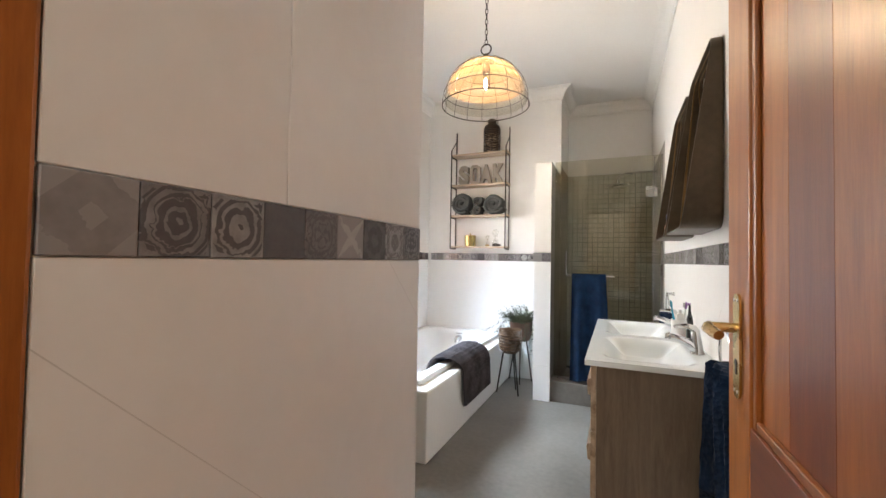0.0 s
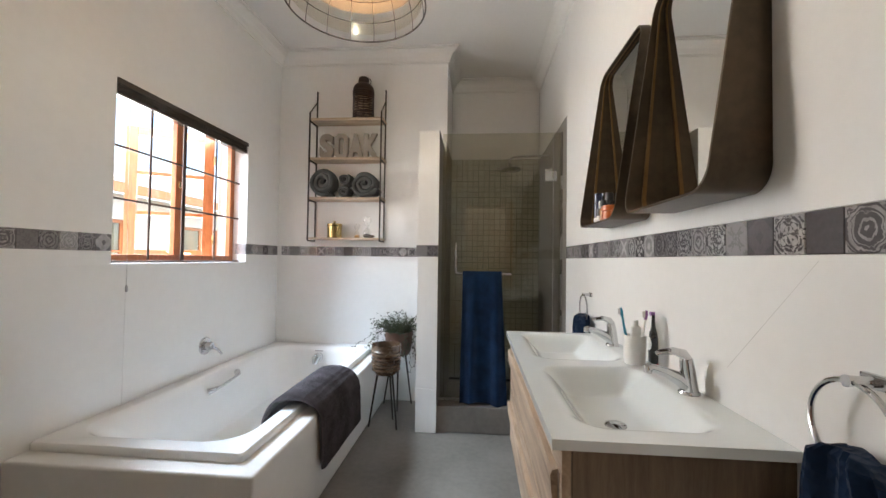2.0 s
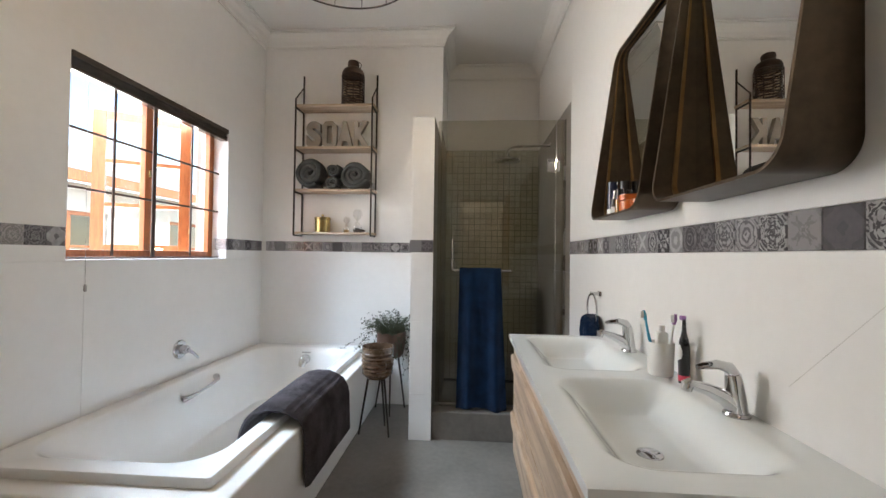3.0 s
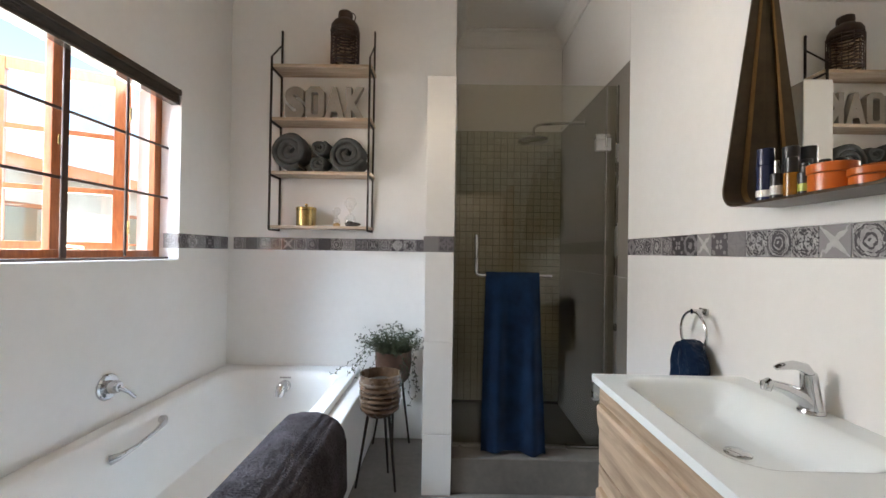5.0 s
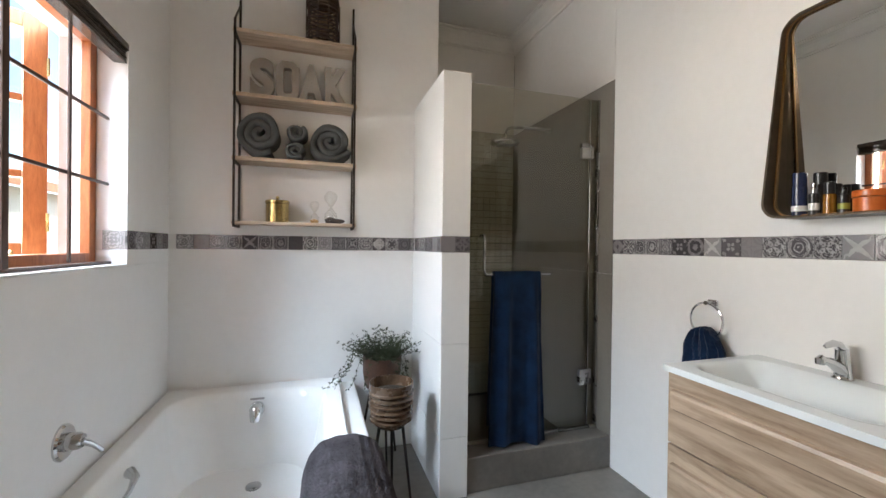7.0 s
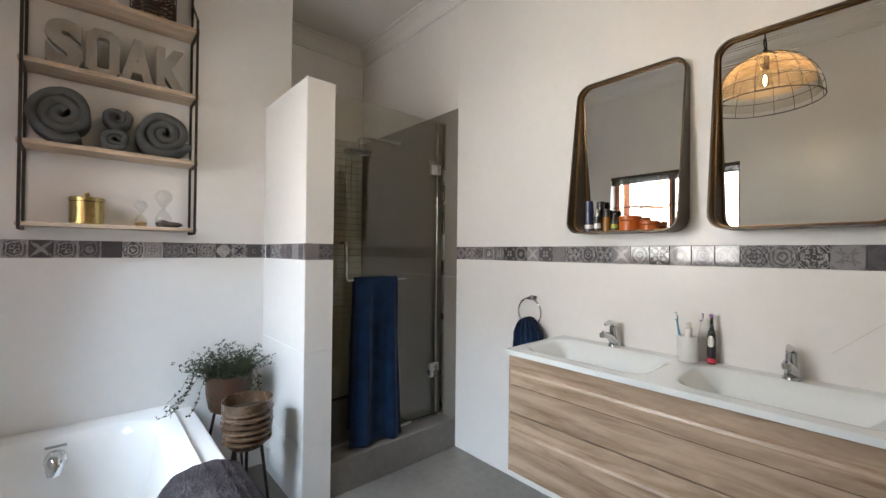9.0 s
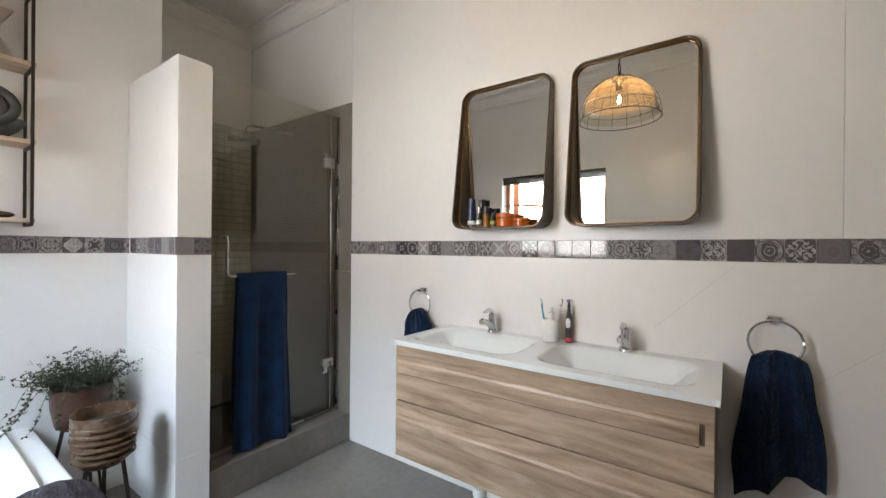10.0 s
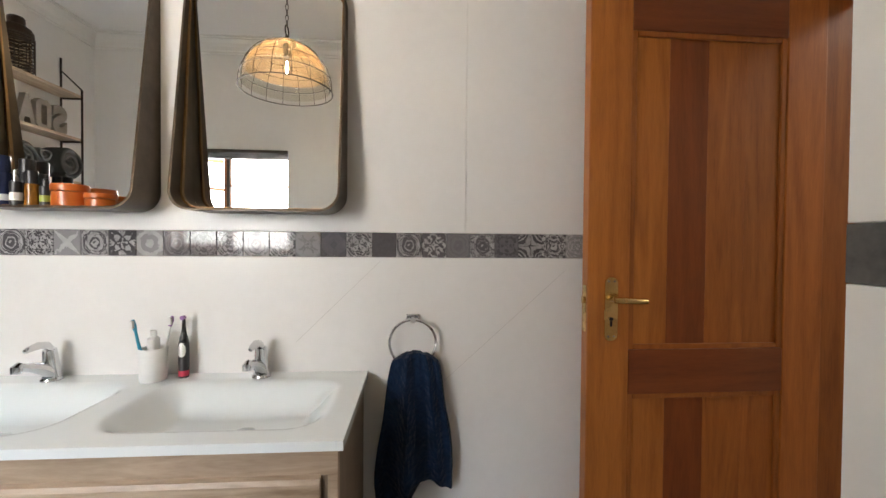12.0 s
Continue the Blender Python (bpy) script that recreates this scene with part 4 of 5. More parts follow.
make_planter(-0.830, 3.90, 0.372, 0.585, 0.107, [(-0.945, 3.872), (-0.737, 3.846), (-0.80, 4.02)], "brown banded ceramic pot on three black legs", POT_BANDED, True)
make_planter(-0.815, 4.285, 0.42, 0.61, 0.112, [(-0.717, 4.366), (-0.945, 4.345), (-0.80, 4.18)], "rust-brown clay pot on three black legs", POT_RUST, False)


def make_plant(cx, cy, cz):
    p = thing("house_plant", pose(cx, cy, cz), "small-leaved trailing green plant in the rust-brown pot", "plant")
    rng = random.Random(11)
    stems, leaves = bmesh.new(), bmesh.new()

    def leaf(pos, size, d):
        d = d.normalized()
        s = d.orthogonal().normalized()
        s.rotate(Matrix.Rotation(rng.uniform(0, 6.28), 3, d))
        n = d.cross(s) * size * 0.12
        v = [leaves.verts.new(q) for q in (pos, pos + d * size * 0.5 + s * size * 0.33 + n, pos + d * size + n * 0.2, pos + d * size * 0.5 - s * size * 0.33 + n)]
        leaves.faces.new((v[0], v[1], v[2]))
        leaves.faces.new((v[0], v[2], v[3]))

    for k in range(190):
        a = rng.uniform(0, 6.283)
        ln = rng.uniform(0.06, 0.19)
        lean = rng.uniform(0.15, 1.0)
        pts, pos = [], Vector((rng.uniform(0, 0.08) * math.cos(a), rng.uniform(0, 0.08) * math.sin(a), -0.03))
        d = Vector((math.cos(a) * lean, math.sin(a) * lean, 1.0)).normalized()
        for i in range(7):
            pts.append(pos.copy())
            pos = pos + d * ln / 6
            d = (d + Vector((rng.uniform(-0.3, 0.3), rng.uniform(-0.3, 0.3), -0.13 * lean))).normalized()
            if pos.y > 0.118:
                pos.y = 0.118
            if i > 1:
                for _ in range(5):
                    leaf(pos + Vector((rng.uniform(-0.006, 0.006), rng.uniform(-0.006, 0.006), rng.uniform(-0.006, 0.006))), rng.uniform(0.007, 0.0145), Vector((rng.uniform(-1, 1), rng.uniform(-1, 1), rng.uniform(-0.3, 1))))
        bm_tube(pts, 0.0011, 4, bm=stems)
    # long trails that hang over the rim
    for ax, ay, ln, out in ((-1, -0.25, 0.34, 0.20), (-1, 0.0, 0.28, 0.14), (-0.9, -0.5, 0.24, 0.10), (-0.8, 0.2, 0.38, 0.22), (0.75, -0.5, 0.30, 0.07), (0.8, -0.3, 0.40, 0.06), (0.6, -0.8, 0.20, 0.07), (-0.6, -0.8, 0.20, 0.09), (-1, -0.6, 0.16, 0.27), (-0.9, -0.1, 0.30, 0.17), (0.7, -0.6, 0.52, 0.05), (0.9, -0.45, 0.46, 0.07), (0.5, -0.9, 0.34, 0.06)):
        dirv = Vector((ax, ay, 0)).normalized()
        pts = []
        for i in range(12):
            f = i / 11
            q = dirv * (0.06 + 0.065 * min(1, f * 3) + out * f * (1.0 if ax < 0 else 0.6)) + Vector((0, 0, 0.05 * math.sin(min(1, f * 2.5) * 3.1) - ln * 0.75 * max(0, f - 0.25)))
            q += Vector((rng.uniform(-0.01, 0.01), rng.uniform(-0.01, 0.01), rng.uniform(-0.006, 0.006)))
            pts.append(q)
            for _ in range(3 if i > 2 else 1):
                leaf(q, rng.uniform(0.010, 0.018), Vector((rng.uniform(-1, 1), rng.uniform(-1, 1), rng.uniform(-0.6, 0.8))))
        bm_tube(pts, 0.001, 4, bm=stems)
    part("stem", stems, STEM, p)
    part("foliage", leaves, LEAF, p)
    return p


make_plant(-0.815, 4.285, 0.60)
# ---- vanity ----
VX0, VY0, VY1, VZ = -0.04, 1.852, 3.053, 0.85


def make_vanity():
    v = thing("vanity_cabinet", pose(0, 0, 0), "wall-hung light walnut vanity cabinet with two long drawers", "cabinet")
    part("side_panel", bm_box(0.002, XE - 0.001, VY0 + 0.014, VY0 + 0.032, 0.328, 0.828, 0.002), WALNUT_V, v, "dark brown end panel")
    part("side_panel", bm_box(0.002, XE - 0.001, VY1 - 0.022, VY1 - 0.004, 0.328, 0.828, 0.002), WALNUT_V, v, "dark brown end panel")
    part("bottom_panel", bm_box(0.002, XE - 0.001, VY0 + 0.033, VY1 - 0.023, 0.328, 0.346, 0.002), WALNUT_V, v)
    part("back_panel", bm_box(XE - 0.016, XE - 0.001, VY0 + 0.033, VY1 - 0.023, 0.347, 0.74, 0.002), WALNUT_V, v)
    for z0, z1, zh in ((0.582, 0.827, 0.735), (0.330, 0.576, 0.485)):
        d = part("drawer", bm_box(-0.018, 0.001, VY0 + 0.014, VY1 - 0.004, z0, z1, 0.002), WALNUT, v, "light walnut drawer front")
        prof = [(-0.018, zh - 0.032), (-0.030, zh - 0.030), (-0.034, zh + 0.020), (-0.030, zh + 0.030), (-0.018, zh + 0.034)]
        rail = fix(bm_loft([[(x, y, z) for x, z in prof] for y in (VY0 + 0.05, VY1 - 0.024)]))
        part("handle_rail", rail, WALNUT, d, "long walnut handle rail")
        # dark slip laid on the front: the finger gap's shade as colour
        part("handle_gap", bm_box(-0.0192, -0.018, VY0 + 0.036, VY0 + 0.0495, zh - 0.03, zh + 0.032), WALNUT_V, d, "dark strip for the shade in the finger gap")
        # raised dark line below the rail, standing in for a shaded groove
        part("groove", bm_box(-0.0188, -0.018, VY0 + 0.05, VY1 - 0.024, zh - 0.038, zh - 0.033), WALNUT_V, d)
    return v


make_vanity()


def bowl(x, y, cy):
    """Depth below the rim for a rounded rectangular basin centred on cy."""
    hx, hy, r = 0.168, 0.262, 0.09
    qx, qy = abs(x - 0.183) - hx + r, abs(y - cy) - hy + r
    d = math.hypot(max(qx, 0), max(qy, 0)) + min(max(qx, qy), 0) - r
    if d >= 0:
        return 0.0
    t = min(1.0, -d / 0.10)
    s = t * t * (3 - 2 * t)
    # floor falls gently to the drain
    return 0.072 * s + 0.012 * s * max(0.0, 1 - math.hypot(x - 0.185, y - cy) / 0.2)


def make_top():
    top = thing("double_washbasin", pose(0, 0, 0), "white glossy vanity top with two moulded basins", "washbasin")
    nx, ny = 60, 150
    rows = []
    bm = bmesh.new()
    for i in range(nx + 1):
        x = VX0 + (XE - 0.002 - VX0) * i / nx
        row = []
        for j in range(ny + 1):
            y = VY0 + (VY1 - VY0) * j / ny
            row.append(bm.verts.new((x, y, VZ - bowl(x, y, 2.172) - bowl(x, y, 2.765))))
        rows.append(row)
    for a, b in zip(rows, rows[1:]):
        for j in range(ny):
            bm.faces.new((a[j], b[j], b[j + 1], a[j + 1]))
    rim = [r[0] for r in rows] + rows[-1][1:] + [r[-1] for r in rows[::-1][1:]] + rows[0][::-1][1:-1]
    low = [bm.verts.new((v.co.x, v.co.y, VZ - 0.021)) for v in rim]
    n = len(rim)
    for i in range(n):
        bm.faces.new((rim[i], low[i], low[(i + 1) % n], rim[(i + 1) % n]))
    part("slab", fix(bm), CERAMIC, top, "", True)
    for cy in (2.172, 2.765):
        part("drain", bm_lathe([(0.0, 0.776), (0.018, 0.776), (0.027, 0.772), (0.029, 0.767), (0.029, 0.76), (0, 0.76)], 24, 0.178, cy - 0.03), CHROME, top, "chrome basin waste", True)
    return top


make_top()


def make_tap():
    t = thing("basin_tap", pose(0.378, 2.172, VZ), "chrome single-lever basin mixer tap", "tap", "basin taps")
    part("base", bm_lathe([(0.0, 0), (0.027, 0), (0.027, 0.005), (0.024, 0.009), (0, 0.009)], 24), CHROME, t, "", True)
    part("body", bm_tube([(0, 0, 0.005), (-0.002, 0, 0.04), (-0.006, 0, 0.078), (-0.008, 0, 0.092)], [0.023, 0.020, 0.0175, 0.0165], 18), CHROME, t, "", True)
    part("spout", bm_tube([(0.004, 0, 0.012), (-0.028, 0, 0.040), (-0.062, 0, 0.056), (-0.098, 0, 0.066)], [0.021, 0.019, 0.0145, 0.011], 18, flat=0.9), CHROME, t, "", True)
    part("aerator", bm_tube([(-0.096, 0, 0.074), (-0.106, 0, 0.066), (-0.108, 0, 0.052)], [0.009, 0.0135, 0.011], 16), CHROME, t, "", True)
    part("lever", bm_tube([(-0.002, 0, 0.088), (-0.012, 0, 0.103), (-0.04, 0, 0.112), (-0.072, 0, 0.108), (-0.086, 0, 0.104)], [0.017, 0.0165, 0.012, 0.009, 0.006], 14, flat=0.55), CHROME, t, "chrome lever", True)
    return t


tap = make_tap()
copy_thing(tap, pose(0.378, 2.775, VZ))


def make_cup():
    c = thing("toothbrush_tumbler", pose(0.352, 2.473, VZ), "white ribbed tumbler on the vanity top", "tumbler")
    n = 48
    part("cup", bm_lathe([(0.0, 0.002), (0.031, 0.002), (0.034, 0.006), (0.037, 0.098), (0.036, 0.100), (0.034, 0.098), (0.031, 0.012), (0.0, 0.012)], n, wob=lambda a, k: 0.02 * math.cos(a * 24)), PLASTIC_W, c, "", True)
    return c


make_cup()


def make_brush(x, y, lean, col, seed):
    b = thing("toothbrush", pose(x, y, VZ + 0.014), "plastic toothbrush standing in the tumbler", "toothbrush", "brushes in the tumbler")
    dx, dy = lean
    part("handle", bm_tube([(0, 0, 0), (dx * 0.5, dy * 0.5, 0.07), (dx * 0.8, dy * 0.8, 0.11), (dx, dy, 0.147)], [0.005, 0.0055, 0.004, 0.0035], 8), PLASTIC_W if seed else col, b, "", True)
    part("head", bm_tube([(dx, dy, 0.144), (dx * 1.12, dy * 1.12, 0.160), (dx * 1.2, dy * 1.2, 0.174)], [0.005, 0.0065, 0.004], 8), col, b, "coloured head", True)
    part("bristles", bm_box(dx * 1.12 - 0.013, dx * 1.12 - 0.004, dy * 1.12 - 0.005, dy * 1.12 + 0.005, 0.150, 0.172, 0.001), PLASTIC_W, b)
    return b


make_brush(0.345, 2.485, (-0.024, 0.018), BLUE_PL, 0)
make_brush(0.36, 2.465, (0.012, -0.028), PURPLE_PL, 1)
tube = thing("toothpaste_tube", pose(0.355, 2.468, VZ + 0.014), "grey-white toothpaste tube standing in the tumbler", "toothpaste")
part("tube", bm_loft([[(a, b * s + z * 0.05, z) for a, b in round_rect(-w, w, -0.012, 0.012, 0.006, 3)] for z, w, s in ((0.0, 0.016, 0.25), (0.08, 0.018, 0.8), (0.112, 0.016, 1.0), (0.118, 0.008, 0.7))]), PLASTIC_W, tube, "", True)
part("cap", bm_lathe([(0.009, 0.118), (0.009, 0.135), (0.0, 0.135)], 14, 0, 0.006), PLASTIC_W, tube, "", True)

eb = thing("electric_toothbrush", pose(0.384, 2.404, VZ), "black and white electric toothbrush with red base", "toothbrush")
part("handle", bm_lathe([(0.0, 0.0), (0.0142, 0.0), (0.0147, 0.03), (0.0155, 0.06), (0.0145, 0.10), (0.011, 0.125), (0.0, 0.125)], 20), BLACK_PL, eb, "", True)
part("base", bm_lathe([(0.0, 0.006), (0.0147, 0.006), (0.0152, 0.008), (0.0150, 0.022), (0.0, 0.022)], 20), RED_PL, eb, "red base ring", True)
bm = bmesh.new()
bmesh.ops.create_uvsphere(bm, u_segments=14, v_segments=8, radius=1.0, matrix=Matrix.LocRotScale((-0.0085, 0, 0.082), None, (0.0085, 0.0115, 0.032)))
part("grip", bm, PLASTIC_W, eb, "white oval grip", True)
part("stem", bm_lathe([(0.0095, 0.125), (0.006, 0.145), (0.0045, 0.178), (0.0, 0.178)], 14), BLACK_PL, eb, "", True)
part("head", bm_tube([(0.003, 0, 0.182), (-0.010, 0, 0.182)], [0.006, 0.0068], 12), PURPLE_PL, eb, "small purple brush head", True)

pipe = thing("waste_pipe", pose(0.135, 2.70, 0), "white plastic waste pipe below the vanity", "pipe")
part("pipe", bm_lathe([(0.022, 0.0), (0.022, 0.33), (0, 0.33)], 20), PLASTIC_W, pipe, "", True)
part("collar", bm_lathe([(0.0, 0.195), (0.03, 0.195), (0.031, 0.215), (0.03, 0.235), (0.0, 0.235)], 20), PLASTIC_W, pipe, "", True)


def make_ring(y):
    r = thing("towel_ring", pose(XE, y, 1.022), "round chrome towel ring on the tiled wall", "towel ring", "towel rings")
    part("mount", bm_box(-0.010, -0.0005, -0.022, 0.022, -0.012, 0.012, 0.004), CHROME, r)
    part("arm", bm_tube([(-0.008, 0, 0), (-0.035, 0, 0), (-0.048, 0, 0)], [0.009, 0.008, 0.0095], 12), CHROME, r, "", True)
    part("hoop", bm_tube(arc((-0.042, 0, -0.073), 0.073, 90, 450, 40, "yz")[:-1], 0.0045, 8, True), CHROME, r, "", True)
    return r


ring = make_ring(1.709)
copy_thing(ring, pose(XE, 3.234, 1.022))


def ring_towel(y, w_top, w_hem, z_hem, seed, label, pinch=0.52):
    """A hand towel pulled through a ring: pinched at the hoop, spreading in folds below."""
    rng = random.Random(seed)
    nz, na = 46, 72
    top = 0.905
    rings = []
    for i in range(nz + 1):
        f = i / nz
        zc = top + (z_hem - top) * f
        w = (w_top + (w_hem - w_top) * min(1, f * 1.25) ** 0.7) * (pinch + (1 - pinch) * math.sin(min(1, (top - zc) / 0.075) * math.pi / 2))
        d = 0.056 + 0.004 * f
        if i == 0:
            w, d = w * 0.8, d * 0.6
        ringp = []
        for k in range(na):
            a = 2 * math.pi * k / na
            c, s = math.cos(a), math.sin(a)
            pleat = 1 + 0.38 * math.sin(a * 5 + seed + 0.6 * f) * (0.45 + 0.55 * f) + 0.16 * math.sin(a * 9 + f * 2)
            yy = math.copysign(abs(c) ** 0.8, c) * w / 2 * (1 + 0.03 * math.sin(f * 9 + seed))
            xx = math.copysign(abs(s) ** 0.8, s) * d / 2 * pleat
            xx += 0.011 * math.sin(yy / w * 15.0 + seed + 1.2 * f) * (0.35 + 0.65 * f) + 0.005 * math.sin(yy / w * 31.0 + 2 * f)
            hem = 0.03 * math.sin(c * 2.2 + seed) * max(0, f - 0.5) * 2 + (0.05 if c < 0.1 else -0.015) * max(0, f - 0.6) * 2.0
            crown = 0.018 * (1 - c * c) * max(0, 1 - f * 6) if f < 0.17 else 0
            ringp.append((XE - 0.050 + xx + 0.004 * noise.noise(Vector((yy * 30, zc * 22, seed))), y + yy + 0.006 * noise.noise(Vector((zc * 8, seed, 0))), zc + hem + crown))
        rings.append(ringp)
    return tagged(part("hand_towel", fix(bm_loft(rings)), NAVY, None, "", True), label, "towel", "hand towels on rings")


ring_towel(1.700, 0.142, 0.245, 0.455, 2, "dark navy hand towel hanging through the ring beside the vanity", 0.93)
ring_towel(3.236, 0.165, 0.21, 0.56, 5, "dark navy hand towel hanging through the ring by the shower")


# ---- mirrors ----
def make_mirror(y0, y1):
    """A tray-framed mirror: the frame's band grows deeper towards the bottom."""
    z0, z1 = 1.352, 2.063
    m = thing("wall_mirror", pose(XE, (y0 + y1) / 2, 0), "mirror in a deep bronze metal frame with rounded corners", "mirror", "vanity mirrors")
    w = (y1 - y0) / 2

    def deep(z):
        return 0.034 + (0.135 - 0.034) * (z1 - z) / (z1 - z0)

    def loop(ins, front, extra=0.0):
        pts = round_rect(-w + ins, w - ins, z0 + ins, z1 - ins, 0.06 - ins * 0.8, 10)
        return [((-deep(z) - extra) if front else -0.0015, y, z) for y, z in pts]
    part("frame", fix(bm_loft([loop(0, False), loop(0, True), loop(0.004, True, 0.001), loop(0.007, True), [(-0.012, y, z) for _, y, z in loop(0.007, False)]], (False, False))), BRONZE, m, "", True)
    lip = [[(-deep(z) * q + 0.0, y, z) for _, y, z in loop(i, False)] for i, q in ((0.0072, 0.62), (0.0125, 0.62), (0.0125, 0.52), (0.0072, 0.52))]
    part("gilt_edge", fix(bm_loft(lip + [lip[0]], (False, False))), GILT, m, "worn gilt inner edge", True)
    pts = [(-0.013, y, z) for _, y, z in loop(0.0075, False)]
    part("glass", fix(bm_loft([pts, [(-0.009, y, z) for _, y, z in pts]])), MIRROR, m, "silvered mirror glass")
    return m


mirror = make_mirror(2.490, 2.966)
copy_thing(mirror, pose(XE, 2.160, 0))


def turned(name, x, y, label, category, pieces, group="toiletries on the mirror ledge", z=1.3605):
    t = thing(name, pose(x, y, z), label, category, group)
    for pname, prof, material, plabel in pieces:
        part(pname, bm_lathe([(a * 1.15, b * 1.15) for a, b in prof], 20), material, t, plabel, True)
    return t


def cyl(r, z0, z1, e=0.0015):
    return [(0, z0), (r - e, z0), (r, z0 + e), (r, z1 - e), (r - e, z1), (0, z1)]


turned("spray_can", 0.352, 2.885, "tall dark blue spray can", "spray can", [("can", cyl(0.018, 0, 0.085), NAVY_PL, ""), ("band", cyl(0.0183, 0.012, 0.03), PLASTIC_W, "pale printed band"), ("cap", cyl(0.017, 0.085, 0.125), NAVY_PL, "")])
turned("spray_can", 0.385, 2.845, "tall dark can with black cap", "spray can", [("can", cyl(0.017, 0, 0.085), BLACK_PL, ""), ("cap", cyl(0.016, 0.085, 0.122), BLACK_PL, "")])
turned("small_bottle", 0.345, 2.84, "small dark bottle with white label", "bottle", [("bottle", cyl(0.012, 0, 0.06), BLACK_PL, ""), ("label", cyl(0.0123, 0.012, 0.034), PLASTIC_W, "white label"), ("neck", cyl(0.006, 0.06, 0.09), STEEL, "metal pump")])
turned("small_bottle", 0.348, 2.80, "amber glass bottle with black cap", "bottle", [("bottle", cyl(0.014, 0, 0.055), AMBER_PL, ""), ("cap", cyl(0.012, 0.055, 0.088), BLACK_PL, "")])
turned("small_bottle", 0.385, 2.80, "dark round bottle with black cap", "bottle", [("bottle", cyl(0.016, 0, 0.06), BLACK_PL, ""), ("cap", cyl(0.010, 0.06, 0.085), BLACK_PL, "")])
turned("small_bottle", 0.35, 2.765, "dark bottle with yellow-green label", "bottle", [("bottle", cyl(0.012, 0, 0.05), BLACK_PL, ""), ("label", cyl(0.0124, 0.010, 0.028), LIME_PL, "yellow-green label"), ("cap", cyl(0.007, 0.05, 0.07), BLACK_PL, "")])
turned("cream_jar", 0.352, 2.70, "wide orange plastic jar with lid", "jar", [("jar", cyl(0.036, 0, 0.036), ORANGE_PL, ""), ("lid", cyl(0.038, 0.037, 0.055), ORANGE_PL, "orange lid")])
turned("cream_jar", 0.36, 2.622, "low flat orange plastic jar", "jar", [("jar", cyl(0.032, 0, 0.02), ORANGE_PL, ""), ("lid", cyl(0.034, 0.021, 0.034), ORANGE_PL, "orange lid")])

# ---- shelf unit ----
SX0, SX1, SF, SB = -1.597, -0.988, 4.275, 4.418
TOPS = (2.372, 2.040, 1.706, 1.368)


def make_shelf():
    s = thing("wall_shelf", pose(0, 0, 0), "four-tier wall shelf with pale oak boards and black metal frame", "shelf")
    for z in TOPS:
        t = 0.020 if z != TOPS[-1] else 0.016
        part("board", bm_box(SX0 - 0.012, SX1 + 0.012, SF - 0.002, SB + 0.008, z - t, z, 0.002), SHELF_WOOD, s, "pale oak shelf board")
    h = 0.0055
    for x in (SX0, SX1):
        f = part("side_frame", bm_box(x - h, x + h, SB - h, SB + h, 1.345, 2.655, 0.001, segs=1), BLACK_METAL, s, "black metal side frame")
        part("post", bm_box(x - h, x + h, SF - 2 * h - 0.003, SF - 0.003, 1.345, 2.415, 0.001, segs=1), BLACK_METAL, f)
        part("brace", bm_tube([(x, SF - h - 0.003, 2.412), (x, SB, 2.56)], 0.0052, 6), BLACK_METAL, f)
        for z in TOPS:
            part("crossbar", bm_box(x - h, x + h, SF - h, SB, z - 0.032, z - 0.0205, 0.001, segs=1), BLACK_METAL, f)
    return s


make_shelf()


def make_lantern():
    l = thing("rattan_lantern", pose(-1.162, 4.335, TOPS[0]), "dark brown woven rattan bottle lantern", "lantern")
    part("inner", bm_lathe([(0.0, 0.001), (0.072, 0.001), (0.075, 0.02), (0.075, 0.22), (0.055, 0.28), (0.04, 0.30), (0.04, 0.33), (0, 0.33)], 28), BROWN_GLASS, l, "brown glass inside", True)
    bm = bmesh.new()
    for k in range(11):
        z = 0.010 + k * 0.0215
        if 6 > k > 2 or k in (8, 10):
            z += 0.003
        pts = [((0.083 + 0.003 * math.sin(a * 3 + k)) * math.cos(a), (0.083 + 0.003 * math.sin(a * 3 + k)) * math.sin(a), z + 0.004 * math.sin(a * 2 + k * 1.3)) for a in [2 * math.pi * i / 36 for i in range(36)]]
        bm_tube(pts, 0.0040 if 2 < k < 9 else 0.0062, 6, True, bm)
    part("weave", bm, RATTAN, l, "woven rattan bands", True)
    for i in range(10):
        a = 2 * math.pi * i / 10
        part("rib", bm_tube([(0.090 * math.cos(a), 0.090 * math.sin(a), 0.003), (0.090 * math.cos(a), 0.090 * math.sin(a), 0.235)], 0.003, 6), RATTAN, l)
    part("shoulder", bm_lathe([(0.088, 0.238), (0.086, 0.262), (0.074, 0.285), (0.052, 0.300), (0.044, 0.308), (0.045, 0.335), (0.043, 0.352), (0.036, 0.358), (0.0, 0.358)], 30, wob=lambda a, k: 0.012 * math.sin(a * 14 + k)), RATTAN, l, "rattan shoulder and neck", True)
    part("loop", bm_tube(arc((0.04, -0.02, 0.315), 0.028, -60, 120, 10), 0.0035, 6), RATTAN, l)
    return l


make_lantern()

